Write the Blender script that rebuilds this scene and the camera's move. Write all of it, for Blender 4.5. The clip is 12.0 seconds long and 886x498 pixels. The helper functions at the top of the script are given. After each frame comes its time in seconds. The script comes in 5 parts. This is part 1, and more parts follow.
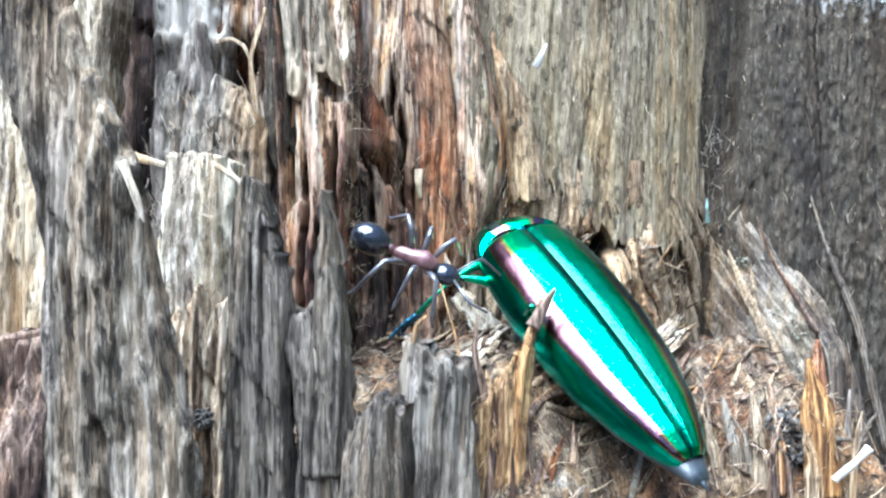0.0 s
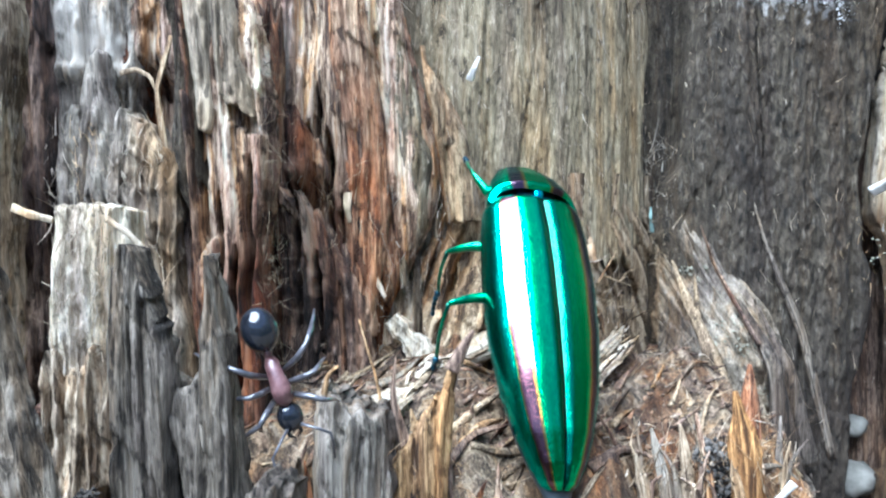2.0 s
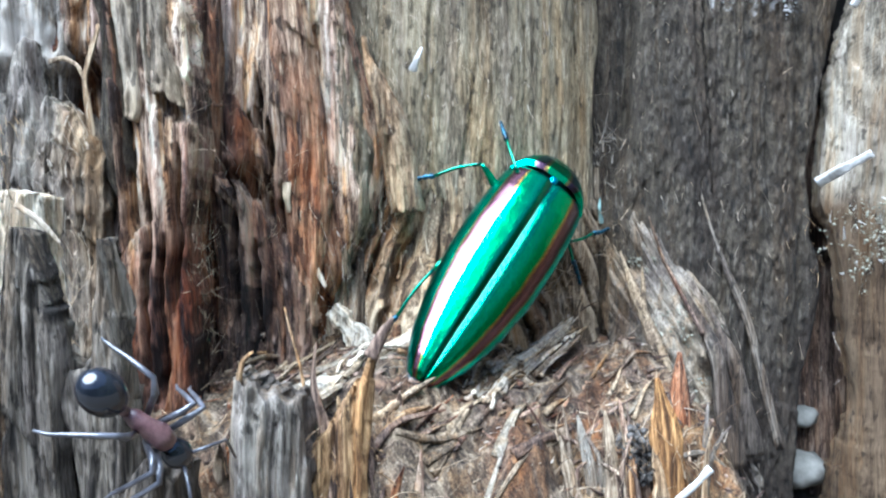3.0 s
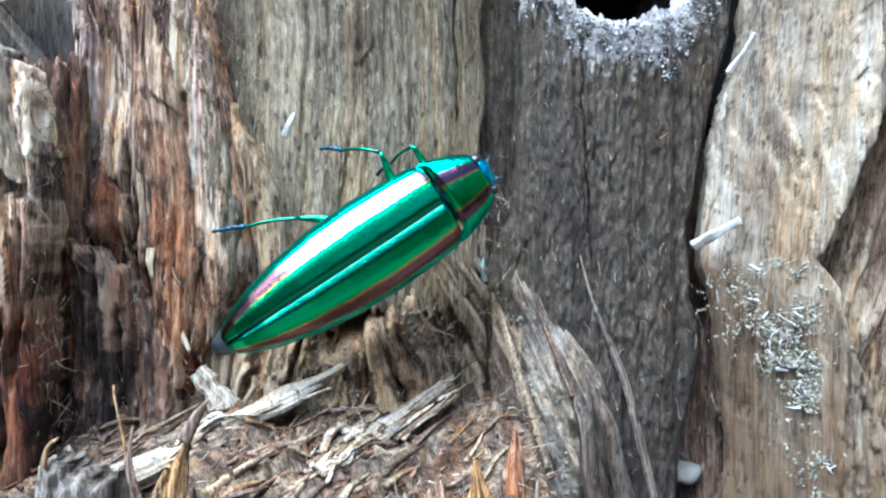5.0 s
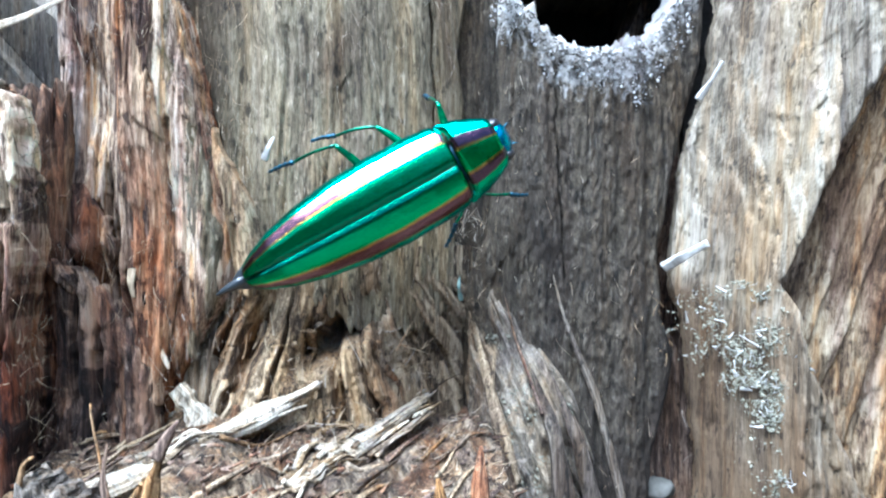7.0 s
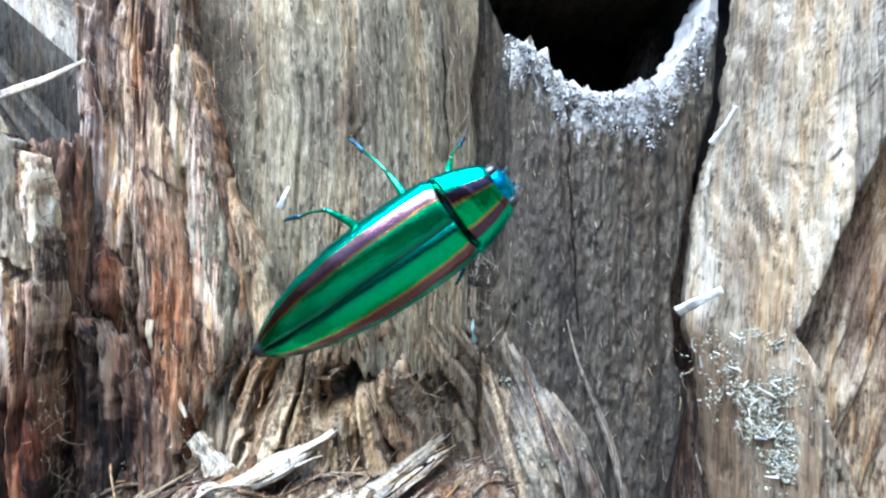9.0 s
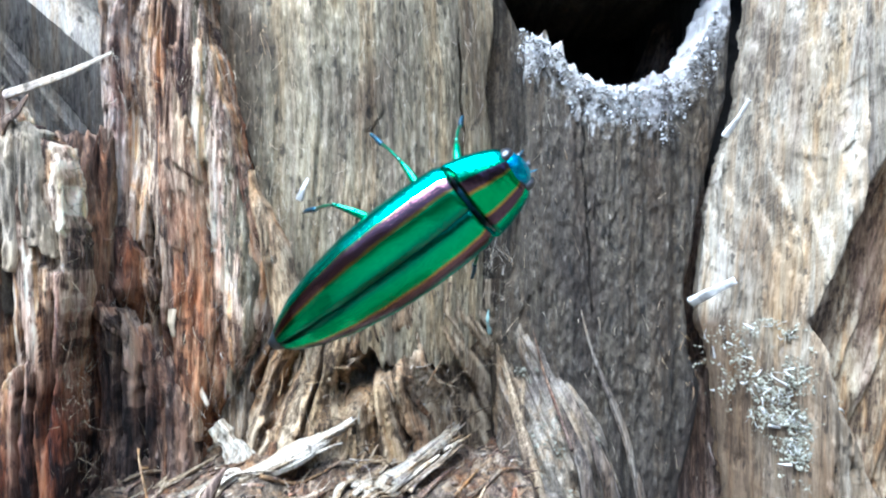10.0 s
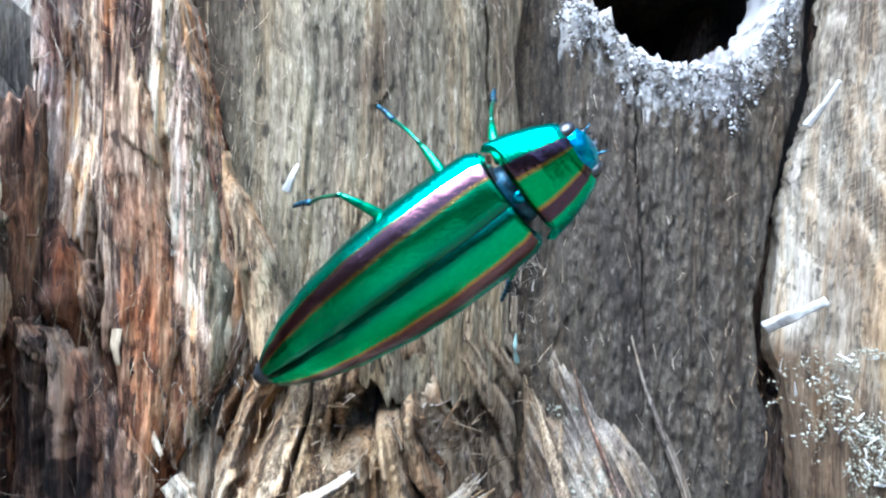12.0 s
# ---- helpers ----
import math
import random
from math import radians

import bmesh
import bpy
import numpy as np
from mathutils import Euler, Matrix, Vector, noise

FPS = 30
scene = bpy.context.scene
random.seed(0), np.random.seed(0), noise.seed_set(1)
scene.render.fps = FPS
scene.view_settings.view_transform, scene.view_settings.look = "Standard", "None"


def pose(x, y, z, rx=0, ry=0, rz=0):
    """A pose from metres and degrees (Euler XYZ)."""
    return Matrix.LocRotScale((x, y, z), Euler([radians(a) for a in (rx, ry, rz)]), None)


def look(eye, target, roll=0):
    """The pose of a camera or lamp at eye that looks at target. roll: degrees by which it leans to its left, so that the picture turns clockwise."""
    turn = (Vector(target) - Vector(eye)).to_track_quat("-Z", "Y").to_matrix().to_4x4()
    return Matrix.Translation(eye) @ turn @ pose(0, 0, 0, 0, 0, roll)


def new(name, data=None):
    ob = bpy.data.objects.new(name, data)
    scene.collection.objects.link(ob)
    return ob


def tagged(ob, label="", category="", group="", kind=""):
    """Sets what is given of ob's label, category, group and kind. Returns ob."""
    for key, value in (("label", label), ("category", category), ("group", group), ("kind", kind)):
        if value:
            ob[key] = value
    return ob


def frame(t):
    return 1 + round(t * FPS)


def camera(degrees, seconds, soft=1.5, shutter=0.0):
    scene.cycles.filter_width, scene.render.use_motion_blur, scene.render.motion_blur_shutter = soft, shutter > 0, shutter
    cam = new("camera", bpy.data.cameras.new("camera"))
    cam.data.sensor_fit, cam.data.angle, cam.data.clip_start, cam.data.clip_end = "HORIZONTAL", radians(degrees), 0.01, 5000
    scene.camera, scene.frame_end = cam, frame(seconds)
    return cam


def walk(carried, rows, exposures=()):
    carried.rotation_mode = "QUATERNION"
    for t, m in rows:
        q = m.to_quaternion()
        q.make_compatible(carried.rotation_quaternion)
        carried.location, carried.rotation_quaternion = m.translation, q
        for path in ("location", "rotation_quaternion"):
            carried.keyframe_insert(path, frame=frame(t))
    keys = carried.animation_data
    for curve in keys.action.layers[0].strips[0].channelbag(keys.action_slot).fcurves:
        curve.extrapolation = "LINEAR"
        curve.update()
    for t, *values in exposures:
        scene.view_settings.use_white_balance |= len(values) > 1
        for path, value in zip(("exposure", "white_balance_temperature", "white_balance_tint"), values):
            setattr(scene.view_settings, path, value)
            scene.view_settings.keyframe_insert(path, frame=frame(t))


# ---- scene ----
cam = camera(63.1, 12.0, soft=2.3)
METRES, EYE, TILT, LEAN, TURN = 0.075, 0.30, -20.0, 0.0, 0.0
ROWS = [
    (0.0, 0.0, 0.0, 0.0, -0.0, 0.0, 0.0),
    (0.5, 0.03, 0.0089, 0.0533, -0.59, -1.06, 1.03),
    (1.0, 0.0375, 0.0179, 0.0944, -0.95, -1.7, 1.42),
    (1.5, 0.0587, 0.025, 0.077, -1.26, -1.94, 1.17),
    (2.0, 0.0746, 0.0283, 0.071, -1.38, -2.06, 1.45),
    (2.5, 0.1066, 0.0298, 0.0495, -1.58, -2.3, 1.56),
    (3.0, 0.158, 0.0228, 0.0568, -1.55, -2.2, 1.48),
    (3.5, 0.2257, 0.0327, 0.0791, -1.9, -2.27, 1.86),
    (5.5, 0.3726, -0.0115, 0.155, -1.47, -1.21, 0.44),
    (6.0, 0.383, -0.03, 0.1622, -1.42, -1.04, 0.31),
    (6.5, 0.4148, -0.0441, 0.158, -1.54, -1.03, 0.29),
    (7.0, 0.4006, -0.0293, 0.1607, -1.59, -0.93, 0.48),
    (9.0, 0.3961, -0.0349, 0.234, -0.72, -0.71, 0.57),
    (9.5, 0.3753, -0.046, 0.2286, -0.6, -0.78, 0.5),
    (10.0, 0.3718, -0.0509, 0.2204, -0.54, -0.74, 0.58),
    (10.5, 0.3561, 0.0059, 0.208, -1.15, -0.37, 0.28),
    (11.0, 0.3594, 0.0952, 0.1807, -1.69, 0.46, -0.01),
    (11.5, 0.3717, 0.1636, 0.1926, -2.2, 1.83, -0.99),
    (12.0, 0.3088, 0.1981, 0.2014, -2.54, 0.8, -0.3),
]
walk(cam, [(t, pose(0, 0, EYE, TILT, LEAN, TURN) @ pose(METRES * x, METRES * y, METRES * z, 90 + pitch, roll, yaw)) for t, x, y, z, yaw, pitch, roll in ROWS],
     exposures=[(0.0, 2.22, 5150, 4), (1.5, 2.06, 5130, 4), (3.0, 1.86, 5060, 4), (6.0, 2.04, 4980, 4), (9.0, 2.18, 4990, 4), (12.0, 2.24, 5000, 6)])

# ---- light ----
SUN_ELEVATION, SUN_AZIMUTH = radians(73), radians(-104)
world = bpy.data.worlds.new("sky")
scene.world = world
world.use_nodes = True
sky = world.node_tree.nodes.new("ShaderNodeTexSky")
sky.sky_type, sky.sun_disc = "NISHITA", False
sky.sun_elevation, sky.sun_rotation = SUN_ELEVATION, SUN_AZIMUTH
sky.air_density, sky.dust_density, sky.ozone_density = 1.0, 1.5, 0.8
back = world.node_tree.nodes["Background"]
world.node_tree.links.new(sky.outputs[0], back.inputs[0])
back.inputs[1].default_value = 0.09
sun = new("sun", bpy.data.lights.new("sun", "SUN"))
sun.data.energy, sun.data.angle, sun.data.color = 4.9, radians(60), (1.0, 0.985, 0.96)
sun_from = Vector((math.sin(SUN_AZIMUTH) * math.cos(SUN_ELEVATION), math.cos(SUN_AZIMUTH) * math.cos(SUN_ELEVATION), math.sin(SUN_ELEVATION)))
sun.matrix_basis = look(sun_from * 5, (0, 0, 0))

# The stump's own frame: u right, v into the wood, w along the grain, in millimetres.
STUMP = pose(0, 0, EYE, TILT, LEAN, TURN)
MM = 0.001


# ---- materials ----
def ramp(nt, fac, stops):
    r = nt.nodes.new("ShaderNodeValToRGB")
    while len(r.color_ramp.elements) < len(stops):
        r.color_ramp.elements.new(0.5)
    for e, (p, c) in zip(r.color_ramp.elements, stops):
        e.position, e.color = p, (*c, 1)
    nt.links.new(fac, r.inputs[0])
    return r.outputs[0]


def noise_node(nt, vec, scale, stretch, detail=6, rough=0.6, distortion=0.0, shift=(0, 0, 0)):
    m = nt.nodes.new("ShaderNodeMapping")
    m.inputs["Scale"].default_value = stretch
    m.inputs["Location"].default_value = shift
    nt.links.new(vec, m.inputs[0])
    n = nt.nodes.new("ShaderNodeTexNoise")
    n.inputs["Scale"].default_value = scale
    n.inputs["Detail"].default_value = detail
    n.inputs["Roughness"].default_value = rough
    n.inputs["Distortion"].default_value = distortion
    nt.links.new(m.outputs[0], n.inputs[0])
    return n.outputs["Fac"]


def mix(nt, fac, a, b, kind="MIX"):
    m = nt.nodes.new("ShaderNodeMix")
    m.data_type, m.blend_type = "RGBA", kind
    for sock, val in ((m.inputs[0], fac), (m.inputs[6], a), (m.inputs[7], b)):
        if isinstance(val, bpy.types.NodeSocket):
            nt.links.new(val, sock)
        else:
            sock.default_value = val if not isinstance(val, tuple) else (*val, 1)
    return m.outputs[2]


def bump(nt, height, strength, distance, normal=None):
    b = nt.nodes.new("ShaderNodeBump")
    b.inputs["Strength"].default_value, b.inputs["Distance"].default_value = strength, distance
    nt.links.new(height, b.inputs["Height"])
    if normal:
        nt.links.new(normal, b.inputs["Normal"])
    return b.outputs[0]


def start(name, roughness=0.9):
    m = bpy.data.materials.new(name)
    m.use_nodes = True
    b = m.node_tree.nodes["Principled BSDF"]
    b.inputs["Roughness"].default_value = roughness
    c = m.node_tree.nodes.new("ShaderNodeTexCoord")
    return m, m.node_tree, b, c.outputs["Object"]


def grey_down(c, k=0.4):
    g = 0.3 * c[0] + 0.6 * c[1] + 0.1 * c[2]
    return tuple(x + (g - x) * k for x in c)


def attribute(nt, name):
    a = nt.nodes.new("ShaderNodeAttribute")
    a.attribute_name = name
    return a.outputs["Fac"]


def weigh(nt, pairs):
    total = None
    for sock, k in pairs:
        m = nt.nodes.new("ShaderNodeMath")
        m.operation = "MULTIPLY_ADD"
        nt.links.new(sock, m.inputs[0])
        m.inputs[1].default_value = k
        m.inputs[2].default_value = 0.0
        if total:
            nt.links.new(total, m.inputs[2])
        total = m.outputs[0]
    return total


def wood(name, dark, mid, pale, stain=None, stain_amount=0.5, mould=None, mould_amount=0.5, seed=0, fuzz=1.0, along=0.05, keep=0.85, specks=0.5, browning=None, hues=0.5, crisp=1.0, patch=1.0):
    """Weathered wood with its grain along z: strands of their own tone, long stains, flecks and mould."""
    dark, mid, pale = (tuple(x * k for x in grey_down(c, 0.6 * (1 - keep))) for c, k in ((dark, 1.0), (mid, 1.15), (pale, 1.15)))
    m, nt, b, co = start(name)
    b.inputs["Specular IOR Level"].default_value = 0.3
    sh = (seed * 0.013, seed * 0.007, seed * 0.031)
    fine = noise_node(nt, co, 2100, (1, 1, along), 5, 0.72, 0.4, sh)
    broad = noise_node(nt, co, 260, (1, 1, along * 2.2), 5, 0.65, 1.0, sh)
    blotch = noise_node(nt, co, 420, (1, 1, 0.5), 5, 0.7, 0.4, sh)
    hair = noise_node(nt, co, 5200, (1, 1, along * 1.2), 3, 0.75, 0.5, sh)
    tone = weigh(nt, [(hair, 0.3), (fine, 0.32), (broad, 0.14), (blotch, 0.08), (attribute(nt, "strand"), 0.16)])
    crisp *= 1.1
    col = ramp(nt, tone, [(0.5 - 0.23 / crisp, tuple(x * 0.6 for x in dark)), (0.5 - 0.13 / crisp, dark), (0.5, mid), (0.5 + 0.14 / crisp, pale), (0.5 + 0.27 / crisp, tuple(min(0.9, x * 1.35) for x in pale))])
    tint = noise_node(nt, co, 330, (1, 1, 0.045), 3, 0.6, 0.5, (sh[0] + 0.9, sh[1] + 0.2, sh[2]))
    col = mix(nt, hues, col, mix(nt, 1.0, col, ramp(nt, tint, [(0.3, (0.62, 0.5, 0.52)), (0.4, (0.9, 0.84, 0.84)), (0.5, (1.0, 0.98, 0.92)), (0.58, (1.0, 0.72, 0.42)), (0.64, (1.0, 0.9, 0.76)), (0.72, (0.8, 0.8, 0.82))]), "MULTIPLY"))
    if stain:
        s = noise_node(nt, co, 85, (1, 1, 0.14), 5, 0.65, 0.9, (sh[0] + 0.4, sh[1], sh[2]))
        lo = 0.72 - 0.36 * stain_amount
        f = ramp(nt, s, [(lo - 0.06, (0, 0, 0)), (lo + 0.1, (1, 1, 1))])
        col = mix(nt, f, col, mix(nt, 1.0, col, tuple(min(1.0, x * 2.2) for x in grey_down(stain, (1 - keep) * 0.5)), "MULTIPLY"))
    speck = noise_node(nt, co, 1900, (1, 1, 0.17), 4, 0.75, 0.0, sh)
    col = mix(nt, ramp(nt, speck, [(0.66 - 0.08 * specks, (0, 0, 0)), (0.8 - 0.08 * specks, (0.6, 0.6, 0.6))]), col, tuple(min(0.85, x * 1.4 + 0.08) for x in pale))
    pit = noise_node(nt, co, 1000, (1, 1, 0.45), 3, 0.6, 0.0, (sh[0] + 0.2, sh[1], sh[2]))
    col = mix(nt, ramp(nt, pit, [(0.29 + 0.04 * specks, (0.8, 0.8, 0.8)), (0.38 + 0.04 * specks, (0, 0, 0))]), col, tuple(x * 0.4 for x in dark))
    if mould:
        g = noise_node(nt, co, 160, (1, 1, 0.6), 7, 0.8, 0.5, (sh[0], sh[1] + 0.3, sh[2]))
        g2 = weigh(nt, [(g, 1.0), (attribute(nt, "mould"), 0.5)])
        lo = 0.75 - 0.4 * mould_amount
        col = mix(nt, ramp(nt, g2, [(lo - 0.05, (0, 0, 0)), (lo + 0.16, (0.85, 0.85, 0.85))]), col, mix(nt, 0.3, mould, mix(nt, 1.0, col, (1.6, 1.6, 1.6), "MULTIPLY")))
    if browning:
        col = mix(nt, attribute(nt, "browning"), col, mix(nt, 1.0, col, browning, "MULTIPLY"))
    large = noise_node(nt, co, 62, (1, 1, 0.4), 3, 0.6, 0.6, (sh[0] + 0.7, sh[1], sh[2]))
    col = mix(nt, patch, col, ramp(nt, large, [(0.34, (0.42, 0.37, 0.36)), (0.44, (0.78, 0.76, 0.76)), (0.56, (1.0, 0.97, 0.93)), (0.68, (0.95, 0.8, 0.6))]), "MULTIPLY")
    nt.links.new(col, b.inputs["Base Color"])
    n1 = bump(nt, hair, 1.0, 0.00016 * fuzz, bump(nt, fine, 1.0, 0.00028 * fuzz))
    n2 = bump(nt, speck, 0.8, 0.00014 * fuzz, n1)
    nt.links.new(bump(nt, blotch, 0.4, 0.0002 * fuzz, n2), b.inputs["Normal"])
    return m


def plain(name, c1, c2, roughness, scale=800, metallic=0.0, strength=0.3, distance=0.0001, coat=0.0):
    m, nt, b, co = start(name, roughness)
    f = noise_node(nt, co, scale, (1, 1, 1), 5, 0.65)
    nt.links.new(ramp(nt, f, [(0.35, c1), (0.65, c2)]), b.inputs["Base Color"])
    b.inputs["Metallic"].default_value = metallic
    b.inputs["Coat Weight"].default_value = coat
    nt.links.new(bump(nt, f, strength, distance), b.inputs["Normal"])
    return m


def shell(name, bands):
    """Metallic beetle shell; bands across it run by the mesh's second texture coordinate."""
    m, nt, b, co = start(name, 0.2)
    uvn = nt.nodes.new("ShaderNodeUVMap")
    sep = nt.nodes.new("ShaderNodeSeparateXYZ")
    nt.links.new(uvn.outputs[0], sep.inputs[0])
    wob = noise_node(nt, co, 700, (0.4, 1, 1), 4, 0.65)
    add = nt.nodes.new("ShaderNodeMath")
    add.operation = "MULTIPLY_ADD"
    nt.links.new(wob, add.inputs[0])
    add.inputs[1].default_value = 0.04
    nt.links.new(sep.outputs[1], add.inputs[2])
    col = ramp(nt, add.outputs[0], bands)
    grain = noise_node(nt, co, 2600, (1, 1, 1), 2, 0.6)
    col = mix(nt, 0.5, col, ramp(nt, grain, [(0.3, (0.4, 0.5, 0.45)), (0.7, (1, 1, 1))]), "MULTIPLY")
    nt.links.new(col, b.inputs["Base Color"])
    b.inputs["Metallic"].default_value = 1.0
    b.inputs["Specular Tint"].default_value = (0.3, 0.9, 1.0, 1)
    b.inputs["Coat Weight"].default_value = 0.4
    b.inputs["Coat Roughness"].default_value = 0.17
    b.inputs["Coat IOR"].default_value = 1.65
    nt.links.new(bump(nt, noise_node(nt, co, 5200, (1, 1, 1), 2, 0.7), 0.5, 0.00004, bump(nt, grain, 0.4, 0.00006)), b.inputs["Normal"])
    return m


GREY = wood("weathered grey wood", (0.05891, 0.05049, 0.04039), (0.2104, 0.1868, 0.1515), (0.4039, 0.3703, 0.3114), (0.36, 0.30, 0.25), 0.3, (0.64, 0.6, 0.53), 0.18, 1, crisp=1.35, specks=0.7)
POST = wood("grey brown post wood", (0.03726, 0.03002, 0.02277), (0.1449, 0.1221, 0.09315), (0.3001, 0.2639, 0.2122), (0.34, 0.28, 0.22), 0.3, (0.5, 0.49, 0.47), 0.05, 2, crisp=1.7, specks=0.9)
DRAB = wood("drab brown post wood", (0.02683, 0.02161, 0.01639), (0.1043, 0.08791, 0.06707), (0.2161, 0.19, 0.1528), (0.34, 0.28, 0.22), 0.3, (0.5, 0.49, 0.47), 0.05, 23, crisp=1.7, specks=0.9)
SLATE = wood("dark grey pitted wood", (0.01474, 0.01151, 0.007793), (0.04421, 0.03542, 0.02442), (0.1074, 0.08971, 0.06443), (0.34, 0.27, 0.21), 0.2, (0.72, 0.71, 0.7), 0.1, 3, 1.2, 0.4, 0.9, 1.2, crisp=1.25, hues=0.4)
OLIVE = wood("olive tan wood", (0.05417, 0.04372, 0.02756), (0.1853, 0.1549, 0.09789), (0.3802, 0.3326, 0.2376), (0.34, 0.28, 0.19), 0.35, (0.55, 0.54, 0.5), 0.1, 4, 1.1, 0.12, 0.95, 0.9, crisp=1.25)
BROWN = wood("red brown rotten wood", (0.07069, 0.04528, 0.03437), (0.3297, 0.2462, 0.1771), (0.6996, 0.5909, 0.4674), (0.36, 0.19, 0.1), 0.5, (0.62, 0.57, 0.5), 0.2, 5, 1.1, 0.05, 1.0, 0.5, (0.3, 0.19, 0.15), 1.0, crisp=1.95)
RUST = wood("orange rotten wood", (0.04788, 0.02574, 0.01783), (0.2341, 0.1472, 0.09172), (0.5012, 0.3748, 0.2562), (0.4, 0.19, 0.08), 0.5, None, 0, 15, 1.0, 0.06, 1.0, crisp=1.6)
DARK = wood("dark brown rotten wood", (0.02203, 0.01424, 0.01133), (0.1049, 0.07091, 0.05439), (0.3339, 0.2463, 0.1831), (0.32, 0.18, 0.11), 0.45, (0.5, 0.47, 0.45), 0.1, 6, 1.0, 0.06, 0.95, crisp=1.45)
TAN = wood("tan split wood", (0.06737, 0.04509, 0.02727), (0.2518, 0.1894, 0.1199), (0.4875, 0.4073, 0.2915), (0.4, 0.29, 0.17), 0.4, None, 0, 7, crisp=1.45)
PALE = wood("pale bleached wood", (0.072, 0.05616, 0.03816), (0.1944, 0.167, 0.1238), (0.3312, 0.2988, 0.2412), (0.42, 0.34, 0.22), 0.3, (0.74, 0.71, 0.66), 0.12, 8, 0.8, 0.05, 0.9, 0.6, (0.42, 0.33, 0.25), crisp=1.3, patch=0.35)
CREAM = wood("cream frayed wood", (0.1502, 0.1156, 0.07626), (0.4621, 0.3986, 0.2946), (0.7856, 0.7162, 0.5776), (0.42, 0.32, 0.2), 0.3, (0.8, 0.77, 0.72), 0.12, 19, 1.2, 0.1, 0.95, 1.0, (0.5, 0.42, 0.32), crisp=1.6, patch=0.3)
HOLLOW = wood("tan hollowed wood", (0.0468, 0.02964, 0.01716), (0.195, 0.1443, 0.0897), (0.4056, 0.3432, 0.2457), (0.38, 0.24, 0.13), 0.45, None, 0, 20, 1.0, 0.06, 1.0, 0.5, (0.36, 0.25, 0.2), 0.8, crisp=1.35, patch=0.6)
HONEY = wood("honey broken wood", (0.08097, 0.06031, 0.04241), (0.2494, 0.2012, 0.1484), (0.4412, 0.3816, 0.3036), (0.42, 0.26, 0.12), 0.4, None, 0, 21, 1.2, 0.1, 1.0, 1.0, crisp=1.6, patch=0.4)
AMBER = wood("amber broken wood", (0.05085, 0.02776, 0.01283), (0.1899, 0.1126, 0.0496), (0.4774, 0.3233, 0.1661), None, 0, None, 0, 9, 1.0, 0.07, 1.0, crisp=1.5)
FRAY = wood("torn tan brown wood", (0.04292, 0.02946, 0.01808), (0.1864, 0.1404, 0.08729), (0.4203, 0.3412, 0.2337), (0.36, 0.24, 0.14), 0.3, (0.66, 0.63, 0.58), 0.25, 17, 1.0, 0.12, 1.0, 0.6, None, 0.35, crisp=1.5)
PEEL = wood("grey tan peeling wood", (0.06014, 0.05052, 0.04055), (0.1865, 0.1601, 0.1252), (0.3608, 0.3188, 0.2576), (0.36, 0.3, 0.22), 0.35, (0.6, 0.58, 0.55), 0.16, 18, 1.2, 0.3, 0.9, 1.0, crisp=1.5)
LITTER = wood("brown torn wood and crumbs", (0.022, 0.015, 0.01), (0.105, 0.078, 0.052), (0.3, 0.245, 0.175), (0.34, 0.22, 0.14), 0.5, (0.6, 0.57, 0.52), 0.15, 22, 1.2, 0.3, 0.95, 0.8, None, 0.7, crisp=1.5)
BLEACH = wood("whitish weathered wood", (0.102, 0.07997, 0.05375), (0.3196, 0.2832, 0.2213), (0.5032, 0.4665, 0.3984), (0.44, 0.34, 0.22), 0.25, (0.82, 0.8, 0.76), 0.15, 24, 1.0, 0.12, 0.95, 0.9, crisp=1.2, patch=0.3)
FLUFF = wood("frayed pale fibre", (0.2125, 0.17, 0.119), (0.425, 0.3655, 0.2805), (0.612, 0.561, 0.476), None, 0, None, 0, 10)
STRAW = plain("bleached straw", (0.3, 0.285, 0.26), (0.6, 0.58, 0.54), 0.8, 900, 0, 0.5, 0.0002)
MOULD = plain("white crumbly mould", (0.26, 0.25, 0.245), (0.8, 0.79, 0.78), 0.95, 1500, 0, 1.0, 0.0006)
TUFT = plain("grey white brittle lichen", (0.14, 0.135, 0.115), (0.44, 0.425, 0.38), 0.95, 900, 0, 1.0, 0.0003)
LICHEN = plain("grey green crusty lichen", (0.085, 0.08, 0.055), (0.33, 0.315, 0.24), 0.95, 700, 0, 1.0, 0.0003)
CRUMB = plain("dark earth crumbs", (0.02, 0.018, 0.016), (0.16, 0.14, 0.12), 0.95, 900, 0, 1.0, 0.0005)
STONE = plain("pale stone", (0.085, 0.08, 0.068), (0.18, 0.172, 0.15), 0.9, 300, 0, 0.5, 0.0004)
EARTH = plain("leaf litter ground", (0.03, 0.024, 0.018), (0.14, 0.12, 0.09), 0.95, 60, 0, 1.0, 0.004)
WOODS = plain("dark green woodland", (0.012, 0.022, 0.008), (0.06, 0.085, 0.035), 0.9, 1.2, 0, 0.5, 0.2)
# Near-black colour stands in for the shade deep in the hollow.
HOLLOW_SHADE = plain("near-black shade of the rotted hollow", (0.006, 0.005, 0.005), (0.02, 0.017, 0.015), 1.0, 400, 0, 0.5, 0.001)

